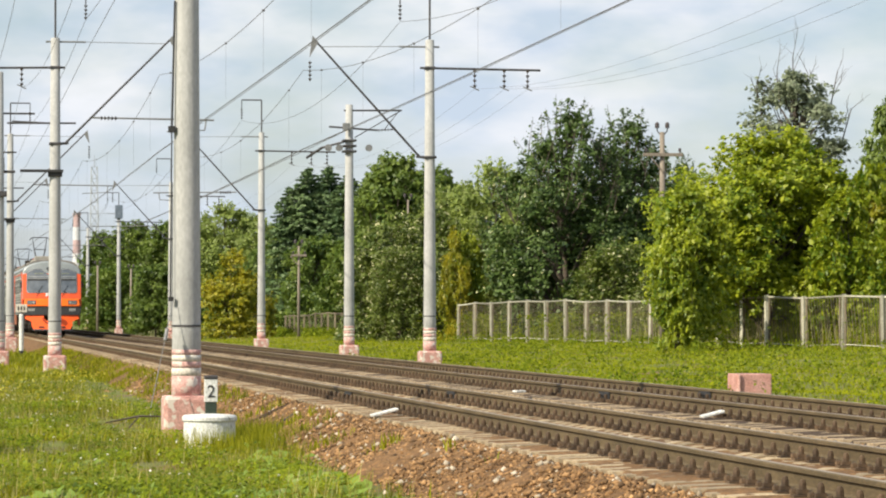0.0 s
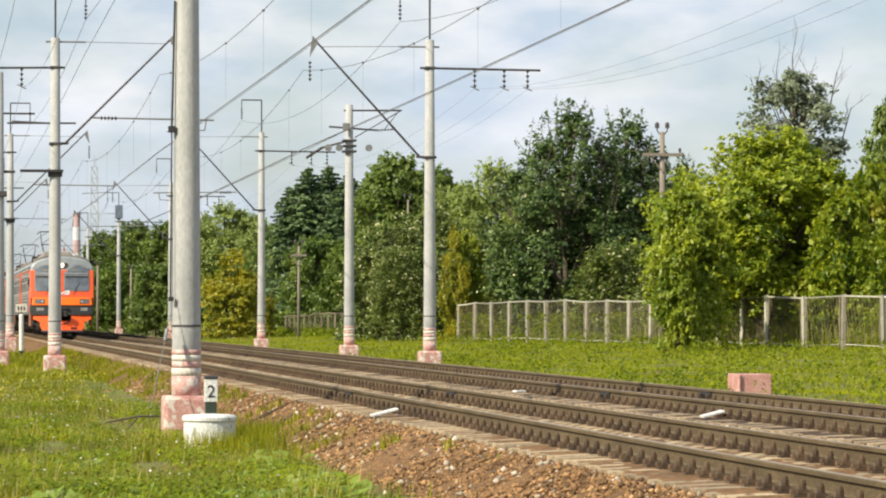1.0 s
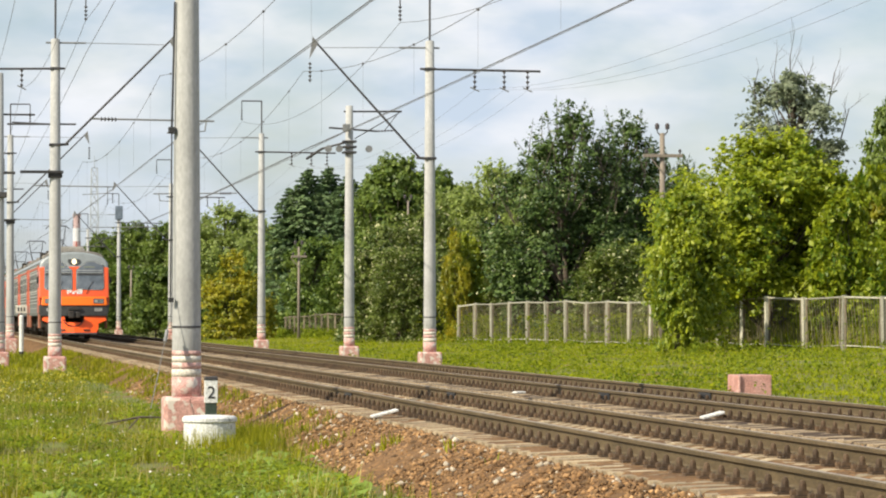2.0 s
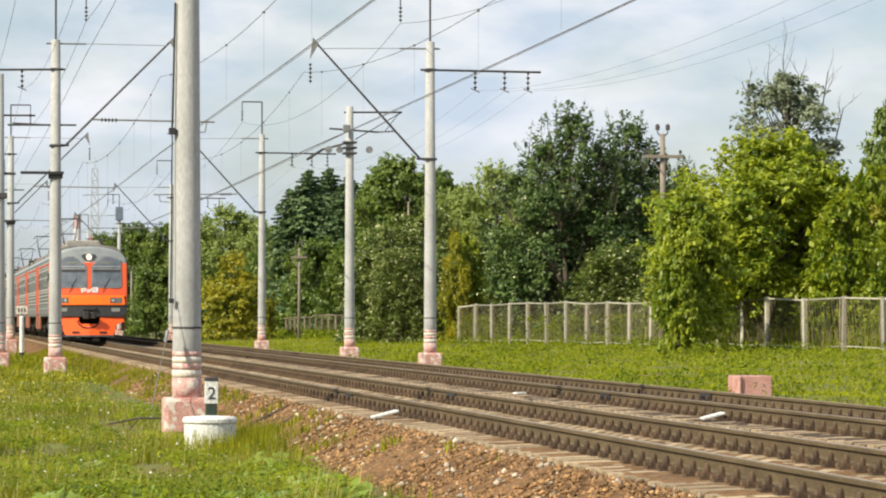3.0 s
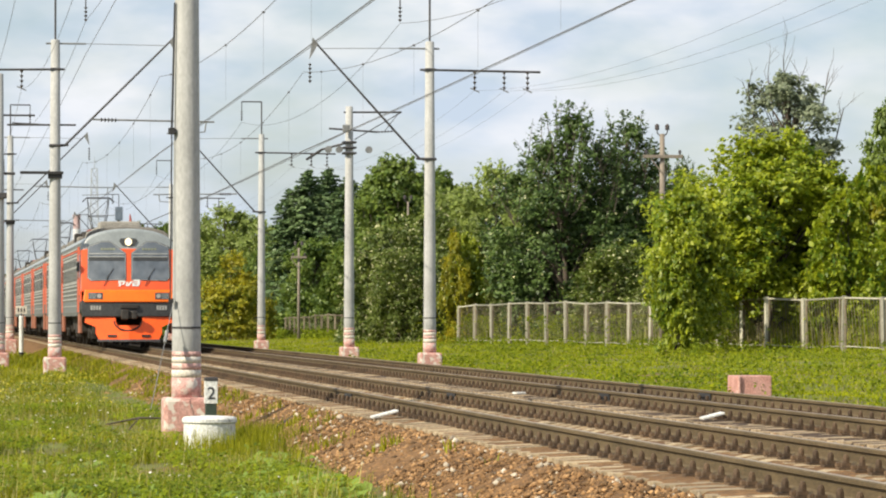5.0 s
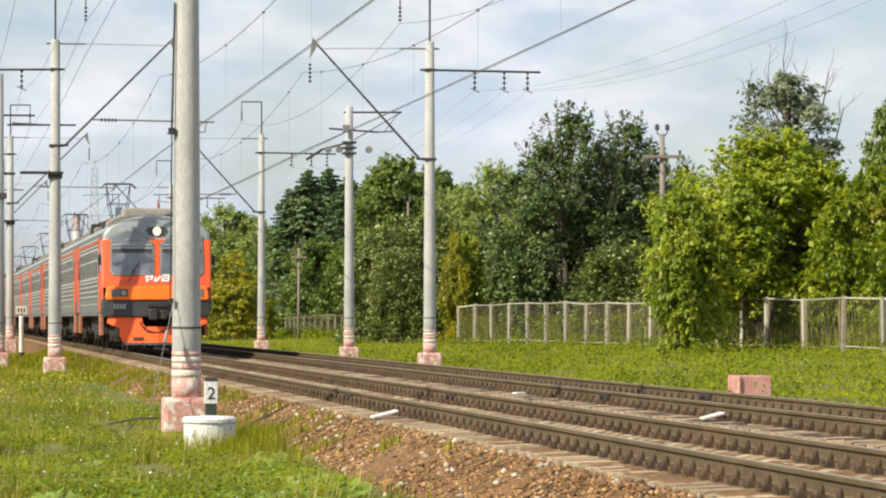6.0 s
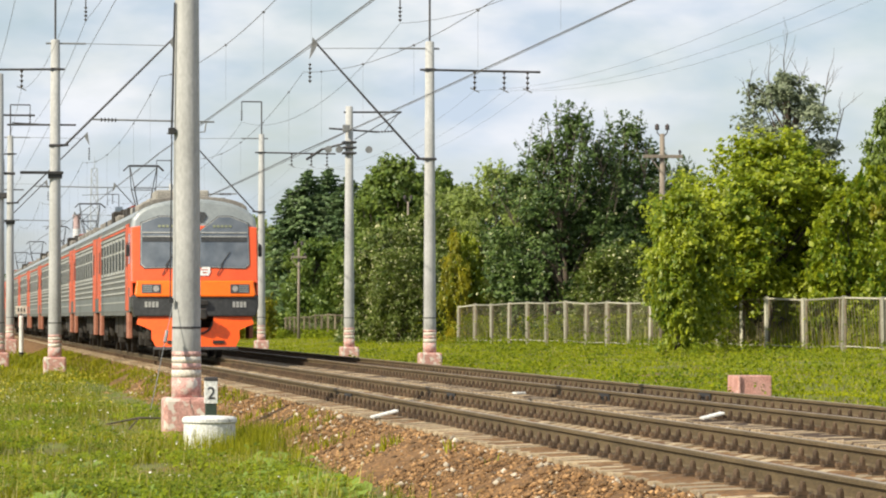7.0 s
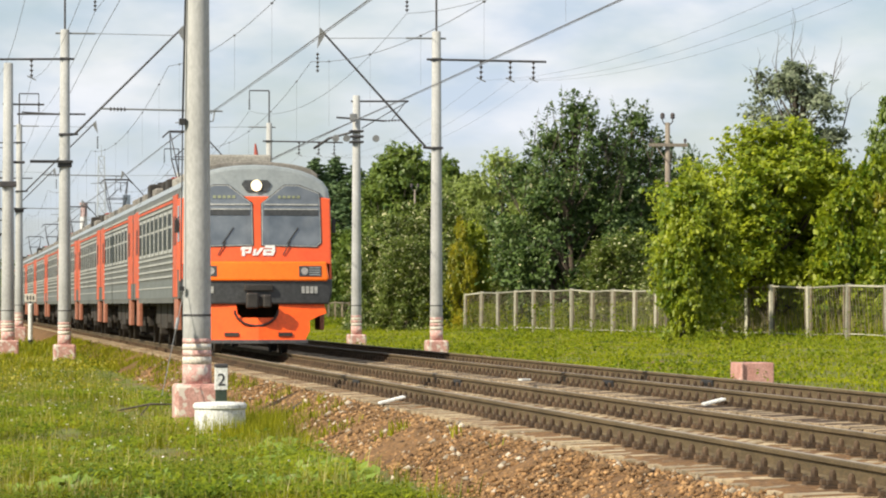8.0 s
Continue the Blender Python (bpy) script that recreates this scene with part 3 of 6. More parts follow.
LY = [-3.0, 53.7, 110.6, 172.2, 232.0, 292.0, 352.0]
RY = [-8.0, 49.0, 106.5, 161.6, 223.0, 285.0, 341.0]
catenary(7.30, LY, 8.72, 6.54, 0.85, 0.12, -0.22)
catenary(11.42, RY, 8.62, 6.42, 1.05, 0.12, -0.21)
sagging("feeder_wire", [(4.85, y, 10.45) for y in LY[:5]], 0.45, 0.008, "dark feeder wire slung between mast heads")
sagging("feeder_wire", [(14.28, y, 10.15) for y in RY], 1.15, 0.008, "dark feeder wire slung between mast heads")
for dx in (1.4, 2.32, 3.05):
    sagging("line_wire", [(15.2 + dx, y, 8.1) for y in RY], 0.9, 0.0035, "thin line wire on the crossarm insulators")
for dx in (1.05, 2.2):
    sagging("line_wire", [(3.9 - dx, y, 8.3) for y in LY[:5]], 0.9, 0.0055, "thin line wire on the crossarm insulators")
sagging("anchor_wire", [(15.1, 128.2, 7.9), (11.6, 190.0, 6.25)], 0.1, 0.012, "anchor wire running out to its mast")

part("transformer", boxed(-0.30, 0.30, -0.25, 0.25, 9.4, 10.5, 0.04), mat("blue_grey_enamel", (0.13, 0.17, 0.22), (0.18, 0.22, 0.28), 3, 0.6), MAST_OBS[8], "blue-grey transformer box on the mast head")
sagging("line_wire", [(4.85, 53.7, 10.0), (4.85, 110.6, 9.4), (4.85, 172.2, 8.8), (4.85, 232.0, 8.6)], 0.1, 0.009, "thin wire descending along the near masts")


# ---- train ----
ORANGE = mat("orange_red_train_paint", (0.80, 0.105, 0.028), (0.86, 0.12, 0.032), 1.5, 0.38, fine=12, fine_amount=0.08)
DOORPAINT = mat("dusty_red_orange_door_paint", (0.50, 0.085, 0.035), (0.66, 0.12, 0.05), 2.0, 0.55, fine=14, fine_amount=0.2, spots=((0.36, 0.15, 0.10), 3.0, 0.6))
DUSTY = mat("dusty_step_paint", (0.30, 0.11, 0.065), (0.42, 0.18, 0.115), 4.0, 0.85, fine=20)
YELLOW = mat("orange_yellow_stripe_paint", (0.97, 0.165, 0.006), (0.98, 0.19, 0.008), 1.5, 0.38, fine=12, fine_amount=0.08)
GREYROOF = mat("blue_grey_train_paint", (0.24, 0.27, 0.28), (0.30, 0.33, 0.34), 1.5, 0.42, fine=12, fine_amount=0.1)
# body grey, set well darker than the trim
GREYSIDE = mat("dark_grey_train_paint", (0.098, 0.104, 0.098), (0.145, 0.151, 0.140), 1.2, 0.65, fine=10, fine_amount=0.25, stretch=(1, 1, 0.4))
GREYLIGHT = mat("pale_grey_trim", (0.34, 0.35, 0.335), (0.45, 0.455, 0.435), 2.0, 0.5)
SKIRT = mat("blue_grey_skirt_paint", (0.125, 0.14, 0.14), (0.17, 0.185, 0.182), 1.5, 0.55, fine=10, fine_amount=0.2)
PALEROOF = mat("pale_dusty_roof_box", (0.28, 0.265, 0.23), (0.38, 0.36, 0.32), 2.0, 0.85)
DARKBAND = mat("charcoal_train_paint", (0.040, 0.043, 0.046), (0.055, 0.058, 0.06), 1.5, 0.5, fine=12)
UNDER = mat("black_dusty_underframe", (0.018, 0.016, 0.014), (0.045, 0.037, 0.03), 3.0, 0.85)
ROOFTOP = mat("dusty_brown_roof", (0.17, 0.155, 0.135), (0.26, 0.24, 0.21), 2.0, 0.85)
# blue-grey base colour partly stands in for sky reflected in the glass
GLASS = mat("sky_tinted_train_glass", (0.08, 0.095, 0.11), (0.16, 0.18, 0.20), 2.0, 0.05, fine_amount=0.0)
GLASS.node_tree.nodes["Principled BSDF"].inputs["IOR"].default_value = 2.0
SIDEGLASS = mat("black_side_glass", (0.015, 0.018, 0.02), (0.03, 0.034, 0.036), 1.0, 0.4, fine_amount=0.0)
SIDEGLASS.node_tree.nodes["Principled BSDF"].inputs["Specular IOR Level"].default_value = 0.15
LAMP = mat("lit_headlamp", (0.9, 0.8, 0.6), (0.9, 0.85, 0.7), 4.0, 0.3, emit=((1.0, 0.78, 0.42), 0.9))
LENS = mat("unlit_lamp_lens", (0.26, 0.25, 0.24), (0.40, 0.38, 0.36), 20.0, 0.2)
SIGNWHITE = mat("white_lettering", (0.78, 0.78, 0.77), (0.82, 0.82, 0.80), 4.0, 0.5)
RED_PAN = mat("red_oxide_pantograph", (0.30, 0.05, 0.035), (0.38, 0.08, 0.05), 4.0, 0.6)

CAR = 20.1
W = 1.74


def body_outline(inset=0.0, top=4.05):
    """Half-round roofed cross-section of a car."""
    w = W - inset
    pts = [(-w, 1.12), (w, 1.12), (w, 3.25)]
    for k in range(1, 12):
        a = math.pi * k / 12
        pts.append((w * math.cos(a) * (1 if k in (0, 12) else 1), 3.25 + (top - 3.25 - inset) * math.sin(a) ** 0.72))
    pts.append((-w, 3.25))
    return pts


def car_common(c, front, powered):
    """Everything a car has behind its front: body, roof gear, doors, windows, bogies. The car runs from y = 0 (front) to y = 20.1."""
    y0 = 1.0 if front else 0.22
    y1 = 19.88
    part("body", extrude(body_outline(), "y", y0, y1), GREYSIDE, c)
    bm = bmesh.new()
    lo = extrude([(x * 1.003, z + 0.006) for x, z in body_outline() if z > 3.3], "y", y0 + 0.01, y1 - 0.01, 0, bm)
    part("roof", lo, GREYROOF, c, "blue-grey curved roof")
    part("gangway", boxed(-0.75, 0.75, 19.85, CAR + 0.1, 1.1, 3.5, 0.05), DARKBAND, c)
    # side equipment of the camera's side and the far side
    doors = (2.35, 18.0) if front else (2.0, 18.0)
    for sx in (-1, 1):
        for yd in doors:
            d = part("door", boxed(min(sx * (W - 0.02), sx * (W + 0.012)), max(sx * (W - 0.02), sx * (W + 0.012)), yd - 0.72, yd + 0.72, 1.15, 3.42, 0.005), DOORPAINT, c, "orange sliding passenger door")
            part("door_pane", boxed(min(sx * W, sx * (W + 0.018)), max(sx * W, sx * (W + 0.018)), yd - 0.42, yd - 0.14, 2.3, 2.95, 0.004), SIDEGLASS, d)
            part("door_pane", boxed(min(sx * W, sx * (W + 0.018)), max(sx * W, sx * (W + 0.018)), yd + 0.14, yd + 0.42, 2.3, 2.95, 0.004), SIDEGLASS, d)
            part("door_step", boxed(min(sx * (W - 0.12), sx * (W - 0.01)), max(sx * (W - 0.12), sx * (W - 0.01)), yd - 0.55, yd + 0.55, 0.42, 1.14, 0.02), DUSTY, c, "dusty brown-red step panel below a door")
        for a, b in ([] if front else [(y0 + 0.02, doors[0] - 0.74)]) + [(doors[1] + 0.74, y1 - 0.02)]:
            part("end_panel", boxed(min(sx * (W - 0.01), sx * (W + 0.008)), max(sx * (W - 0.01), sx * (W + 0.008)), a, b, 1.55, 3.40), DOORPAINT, c, "orange-red panel at the car's end")
        wins = np.linspace(doors[0] + 1.75, doors[1] - 1.75, 8)
        for k, yw in enumerate(wins):
            win = part("window", boxed(min(sx * (W - 0.01), sx * (W + 0.016)), max(sx * (W - 0.01), sx * (W + 0.016)), yw - 0.62, yw + 0.62, 2.16, 3.12, 0.01), GREYLIGHT, c)
            part("pane", boxed(min(sx * W, sx * (W + 0.022)), max(sx * W, sx * (W + 0.022)), yw - 0.54, yw + 0.54, 2.24, 2.72, 0.008), SIDEGLASS, win)
            part("vent_pane", boxed(min(sx * W, sx * (W + 0.022)), max(sx * W, sx * (W + 0.022)), yw - 0.54, yw + 0.54, 2.77, 3.05, 0.008), SIDEGLASS, win)
        strip = lambda name, z, h, proud, material, label="": part(name, boxed(min(sx * (W - 0.004), sx * (W + proud)), max(sx * (W - 0.004), sx * (W + proud)), doors[0] + 0.85, doors[1] - 0.85, z, z + h), material, c, label)
        for z, h in ((1.36, 0.03), (1.60, 0.05), (1.76, 0.05), (1.92, 0.05), (2.06, 0.05), (3.17, 0.05)):
            strip("rib", z, h, 0.022, GREYLIGHT)
        strip("skirt_panel", 1.14, 0.40, 0.010, SKIRT, "blue-grey lower side panel")
        strip("red_line", 3.27, 0.06, 0.014, DOORPAINT, "thin red line below the roof edge")
        strip("roof_edge", 3.345, 0.05, 0.03, GREYLIGHT, "pale gutter along the roof edge")
        bmw = boxed(min(sx * (W - 0.02), sx * (W + 0.010)), max(sx * (W - 0.02), sx * (W + 0.010)), 0.98, doors[0] - 0.8, 1.75, 3.3)
        if front:
            part("cab_side", bmw, ORANGE, c, "orange cab side panel")
            cw = part("cab_window", boxed(min(sx * W, sx * (W + 0.02)), max(sx * W, sx * (W + 0.02)), 0.75, 1.35, 2.35, 3.15, 0.01), GLASS, c)
            mr = bmesh.new()
            rod(mr, (sx * W, 0.7, 2.9), (sx * (W + 0.1), 0.68, 2.85), 0.012)
            box(mr, sx * (W + 0.08) - 0.05, sx * (W + 0.08) + 0.05, 0.65, 0.7, 2.55, 2.85, 0, 0.015)
            part("mirror", mr, BLACK, c, "black cab mirror")
        else:
            bmw.free()
    # roof gear
    for yv in np.linspace(6.2 if front or powered else 3.2, 17.2, 5):
        part("roof_vent", boxed(-0.78, 0.78, yv - 0.75, yv + 0.75, 3.85, 4.30, 0.05), PALEROOF if front else ROOFTOP, c, "dusty roof ventilator housing")
    # bogies and boxes below
    for yb in (3.35, 16.75):
        b = bmesh.new()
        for sx in (-1, 1):
            box(b, sx * 1.12 - 0.08, sx * 1.12 + 0.08, yb - 1.75, yb + 1.75, 0.50, 0.78, 0, 0.03)
            for k in (-1.3, 1.3):
                box(b, sx * 1.15 - 0.12, sx * 1.15 + 0.12, yb + k - 0.2, yb + k + 0.2, 0.32, 0.72, 0, 0.03)
                rod(b, (sx * 1.15, yb + k - 0.35, 0.6), (sx * 1.15, yb + k - 0.35, 1.0), 0.1, None, 10)
                rod(b, (sx * 1.15, yb + k + 0.35, 0.6), (sx * 1.15, yb + k + 0.35, 1.0), 0.1, None, 10)
        box(b, -1.1, 1.1, yb - 0.35, yb + 0.35, 0.45, 1.05, 0, 0.03)
        bg_ = part("bogie", b, UNDER, c, "black dusty bogie frame")
        for k in (-1.3, 1.3):
            wl = bmesh.new()
            rod(wl, (-0.85, 0, 0), (0.85, 0, 0), 0.09, None, 12)
            for sx in (-1, 1):
                rod(wl, (sx * 0.735, 0, 0), (sx * 0.86, 0, 0), 0.475, None, 28)
                rod(wl, (sx * 0.705, 0, 0), (sx * 0.735, 0, 0), 0.505, None, 28)
                rod(wl, (sx * 0.86, 0, 0), (sx * 0.875, 0, 0), 0.2, None, 12)
                for q in range(6):
                    a = q * math.pi / 3
                    rod(wl, (sx * 0.86, 0.32 * math.cos(a), 0.32 * math.sin(a)), (sx * 0.868, 0.32 * math.cos(a), 0.32 * math.sin(a)), 0.035, None, 6)
            wheel = part("wheelset", wl, UNDER, c, "steel wheelset on the rails")
            wheel.matrix_basis = pose(0, yb + k, 0.475)
            WHEELS.append(wheel)
    u = bmesh.new()
    for a, b, z in ((5.9, 7.6, 0.45), (8.0, 9.4, 0.55), (9.8, 12.0, 0.4), (12.4, 14.1, 0.5)):
        box(u, -1.45, 1.45, a, b, z, 1.1, 0, 0.03)
    box(u, -1.3, 1.3, 0.6, 19.6, 0.95, 1.13)
    part("underframe", u, UNDER, c, "dark equipment boxes below the floor")
    # side skirt
    for sx in (-1, 1):
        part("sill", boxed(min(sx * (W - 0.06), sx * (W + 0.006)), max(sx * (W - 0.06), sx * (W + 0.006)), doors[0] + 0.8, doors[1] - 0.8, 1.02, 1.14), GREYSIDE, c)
    if powered:
        for a, b, w, top in ((1.0, 2.1, 0.7, 4.42), (5.3, 6.4, 0.55, 4.50), (7.0, 8.2, 0.85, 4.46), (9.4, 10.1, 0.45, 4.60)):
            part("roof_box", boxed(-w, w, a, b, 3.85, top, 0.05), UNDER, c, "dark roof equipment box")
        pantograph(c, 3.6, 6.27)


def pantograph(c, y, height):
    height = (height - 0.09) / 1.06
    p = bmesh.new()
    for sx in (-1, 1):
        for k in (-1, 1):
            rod(p, (sx * 0.42, y + k * 0.7, 4.25), (sx * 0.42, y + k * 0.7, 4.5), 0.05, None, 8)
        rod(p, (sx * 0.42, y - 1.0, 4.5), (sx * 0.42, y + 1.0, 4.5), 0.03)
    for k in (-1, 1):
        rod(p, (-0.45, y + k * 0.7, 4.5), (0.45, y + k * 0.7, 4.5), 0.03)
    pan = part("pantograph", p, RED_PAN, c, "red-oxide pantograph base raised to the wire")
    zm, zt = 4.55 + (height - 4.55) * 0.42, height
    arm = lambda p0, p1, r, *_: part("collector" if r > 0.027 else "arm", rod(bmesh.new(), p0, p1, r, None, 6), DARKSTEEL, pan)
    for sx in (-1, 1):
        for k in (-1, 1):
            arm((sx * 0.22, y + k * 0.5, 4.52), (sx * 0.36, y + k * 0.9, zm), 0.020, None, 6)
            arm((sx * 0.36, y + k * 0.9, zm), (sx * 0.46, y + k * 0.1, zt - 0.05), 0.016, None, 6)
    for k in (-1, 1):
        arm((-0.36, y + k * 0.9, zm), (0.36, y + k * 0.9, zm), 0.014, None, 6)
        arm((-0.36, y + k * 0.9, zm), (0.46, y + k * 0.1, zt - 0.05), 0.010, None, 6)
    for k in (-0.14, 0.14):
        arm((-0.50, y + k, zt), (0.50, y + k, zt), 0.028, None, 6)
        for sx in (-1, 1):
            arm((sx * 0.50, y + k, zt), (sx * 0.68, y + k, zt - 0.16), 0.022, None, 6)


WHEELS = []


def face_plate(outline, y0, y1, material, name, parent, label="", bevel=0.0):
    bm = extrude(outline, "y", y0, y1)
    if bevel:
        bmesh.ops.bevel(bm, geom=[e for e in bm.edges if abs(e.verts[0].co.y - y0) < 1e-4 and abs(e.verts[1].co.y - y0) < 1e-4], offset=bevel, segments=2, affect="EDGES", profile=0.5)
    return part(name, bm, material, parent, label)


def arch(w, z_lo, z_side, top, n=14, p=0.72):
    pts = [(-w, z_lo), (w, z_lo), (w, z_side)]
    for k in range(1, n):
        a = math.pi * k / n
        pts.append((w * math.cos(a), z_side + (top - z_side) * math.sin(a) ** p))
    return pts + [(-w, z_side)]


def head_front(c):
    """The driving end: orange mask with two windscreens, grey brow, yellow stripe, charcoal band, coupler and plough."""
    # grey brow with rounded top, then the orange mask in front of it
    face_plate(arch(1.735, 1.9, 3.25, 4.04), 0.12, 1.02, GREYROOF, "brow", c, "blue-grey rounded brow over the windscreens", 0.09)
    face_plate([(-1.725, 1.86), (1.725, 1.86), (1.725, 3.30), (1.45, 3.34), (-1.45, 3.34), (-1.725, 3.30)], 0.075, 0.2, ORANGE, "mask", c, "orange-red front mask", 0.03)
    for sx in (-1, 1):
        # windscreen: inner edge near the middle post, sloping upper inner corner
        o = [(0.12, 2.29), (1.36, 2.26), (1.47, 2.36), (1.45, 3.40), (0.98, 3.57), (0.66, 3.57), (0.13, 3.18)]
        grow = lambda g: [(sx * (0.80 + (x - 0.80) * (1 + g)), 2.94 + (z - 2.94) * (1 + g)) for x, z in o]
        frame_ = face_plate(grow(0.055), 0.055, 0.2, BLACK, "windscreen_frame", c, "black rubber windscreen seal", 0.012)
        part("windscreen_rim", extrude(grow(0.028), "y", 0.050, 0.2), GREYLIGHT, frame_, "pale metal windscreen rim")
        part("windscreen", extrude(grow(0.0), "y", 0.045, 0.2), GLASS, frame_, "dark windscreen glass")
        wb = bmesh.new()
        for z, h in ((3.05, 0.022), (3.15, 0.03)):
            box(wb, min(sx * 0.16, sx * 1.43), max(sx * 0.16, sx * 1.43), 0.022, 0.048, z, z + h)
        part("screen_rail", wb, GREYLIGHT, frame_, "pale rail across the windscreen")
        # dark strip just below the rails
        part("screen_blind", boxed(min(sx * 0.17, sx * 1.43), max(sx * 0.17, sx * 1.43), 0.030, 0.048, 2.93, 3.05), DARKBAND, frame_, "dark band across the windscreen below its rail")
        for k in range(5):
            part("destination_bar", boxed(sx * 0.75 + (k - 2) * 0.11 - 0.035, sx * 0.75 + (k - 2) * 0.11 + 0.035, 0.03, 0.048, 3.30, 3.36), mat("dim_sign_bar", (0.22, 0.24, 0.14), (0.28, 0.30, 0.18), 5, 0.7), frame_)
        bm = bmesh.new()
        rod(bm, (sx * 0.75 - 0.16, 0.05, 2.06), (sx * 0.75 + 0.02, 0.03, 2.36), 0.012, None, 6)
        rod(bm, (sx * 0.75 - 0.06, 0.03, 2.31), (sx * 0.75 + 0.20, 0.03, 2.66), 0.014, None, 6)
        part("wiper", bm, BLACK, c, "black windscreen wiper")
        # lamp cluster
        cl = face_plate([(sx * 0.95, 1.60), (sx * 1.47, 1.60), (sx * 1.47, 1.825), (sx * 0.95, 1.825)], -0.015, 0.1, DARKBAND, "lamp_housing", c, "dark recessed lamp cluster")
        lb = bmesh.new()
        rod(lb, (sx * 1.08, -0.03, 1.71), (sx * 1.08, 0.02, 1.71), 0.082, None, 18)
        part("lamp", lb, LENS, cl, "round unlit lamp")
        gb = bmesh.new()
        for k in range(4):
            box(gb, min(sx * 1.19, sx * 1.45), max(sx * 1.19, sx * 1.45), -0.024, 0, 1.625 + k * 0.05, 1.645 + k * 0.05)
        part("grille", gb, GREYROOF, cl)
    face_plate([(-1.60, 1.50), (1.60, 1.50), (1.66, 1.56), (1.60, 1.92), (-1.60, 1.92), (-1.66, 1.56)], 0.0, 0.2, YELLOW, "stripe", c, "orange-yellow bumper stripe", 0.04)
    face_plate([(-1.66, 0.99), (1.66, 0.99), (1.735, 1.25), (1.735, 1.54), (-1.735, 1.54), (-1.735, 1.25)], 0.06, 1.02, DARKBAND, "lower_band", c, "charcoal band below the stripe", 0.04)
    for sx in (-1, 1):
        face_plate([(sx * 1.70, 1.5), (sx * 1.748, 1.5), (sx * 1.748, 3.3), (sx * 1.70, 3.3)], 0.30, 1.0, ORANGE, "corner_panel", c)
    face_plate(arch(1.52, 3.6, 3.72, 4.13), 1.06, 2.5, ROOFTOP, "roof_cap", c, "dusty brown cap over the brow", 0.03)
    # headlamp
    hl = face_plate([(-0.22, 3.45), (0.22, 3.45), (0.34, 3.60), (0.27, 3.70), (-0.27, 3.70), (-0.34, 3.60)], 0.085, 0.3, DARKBAND, "headlamp_housing", c, "dark headlamp housing")
    lb = bmesh.new()
    rod(lb, (0, 0.05, 3.58), (0, 0.2, 3.58), 0.125, None, 24)
    part("headlamp", lb, LAMP, hl, "round lit headlamp")
    # coupler gap, its shade painted as a flat near-black plate, and coupler
    face_plate([(-0.45, 1.02), (0.45, 1.02), (0.38, 1.46), (-0.38, 1.46)], 0.03, 0.2, UNDER, "coupler_pocket", c, "flat dark plate for the shaded coupler pocket")
    cb = bmesh.new()
    box(cb, -0.18, 0.18, -0.28, 0.2, 0.93, 1.20, 0, 0.04)
    box(cb, -0.30, -0.02, -0.42, -0.22, 0.90, 1.24, 0, 0.04)
    box(cb, 0.08, 0.28, -0.40, -0.22, 0.92, 1.20, 0, 0.04)
    box(cb, -0.32, 0.34, -0.10, 0.1, 1.28, 1.42, 0, 0.02)
    part("coupler", cb, mat("oily_grey_coupler", (0.030, 0.028, 0.026), (0.07, 0.063, 0.056), 6, 0.6, 0.3), c, "oily grey automatic coupler")
    pts = [(0.62 * math.cos(math.pi * k / 12 + math.pi) * 0.8 - 0.05, -0.12, 0.86 - 0.34 * math.sin(math.pi * k / 12)) for k in range(13)]
    wire_curve("brake_hose", pts, 0.028, BLACK, c, "black hanging brake hose")
    # plough
    o = [(-1.55, 1.02), (-1.60, 0.80), (-1.38, 0.72), (-1.20, 0.64), (-1.20, 0.42), (-1.08, 0.20), (1.08, 0.20), (1.20, 0.42), (1.20, 0.64), (1.38, 0.72), (1.60, 0.80), (1.55, 1.02), (0.50, 1.02), (0.47, 0.78), (0.36, 0.70), (-0.36, 0.70), (-0.47, 0.78), (-0.50, 1.02)]
    o = [(x, z) for x, z in o]
    plough = face_plate(o, 0.06, 0.14, mat("bright_orange_plough_paint", (0.96, 0.105, 0.006), (0.97, 0.125, 0.008), 2.5, 0.45, fine=14, fine_amount=0.12), "plough", c, "bright orange snow plough")
    part("plough_edge", boxed(-1.15, 1.15, 0.02, 0.2, 0.14, 0.22, 0.01), DARKSTEEL, plough)
    for sx in (-1, 1):
        part("plough_step", boxed(sx * 0.62 - 0.16, sx * 0.62 + 0.16, 0.02, 0.08, 0.30, 0.38), UNDER, plough)
    part("roof_box", boxed(-0.92, 0.56, 2.6, 4.6, 3.9, 4.34, 0.04), PALEROOF, c, "pale dusty roof equipment box")
    part("aerial", rod(bmesh.new(), (0.22, 2.9, 4.3), (0.2, 2.9, 4.6), 0.06, 0.02, 8), RED_PAN, c, "small red aerial")
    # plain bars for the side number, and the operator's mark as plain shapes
    for z, n in ((1.26, 4),):
        for sx in (-1, 1):
            for k in range(n):
                part("number_bar", boxed(sx * 1.2 + (k - 1.5) * 0.1 - 0.036, sx * 1.2 + (k - 1.5) * 0.1 + 0.036, 0.045, 0.07, z - 0.03, z + 0.12), GREYLIGHT, c)
    mk = bmesh.new()
    zl = 2.14
    extrude([(-0.36, zl - 0.10), (-0.29, zl - 0.10), (-0.29, zl + 0.10), (-0.36, zl + 0.10)], "y", 0.05, 0.08, 0, mk)
    extrude([(-0.40, zl + 0.03), (-0.14, zl + 0.05), (-0.12, zl + 0.10), (-0.36, zl + 0.10)], "y", 0.048, 0.08, 0, mk)
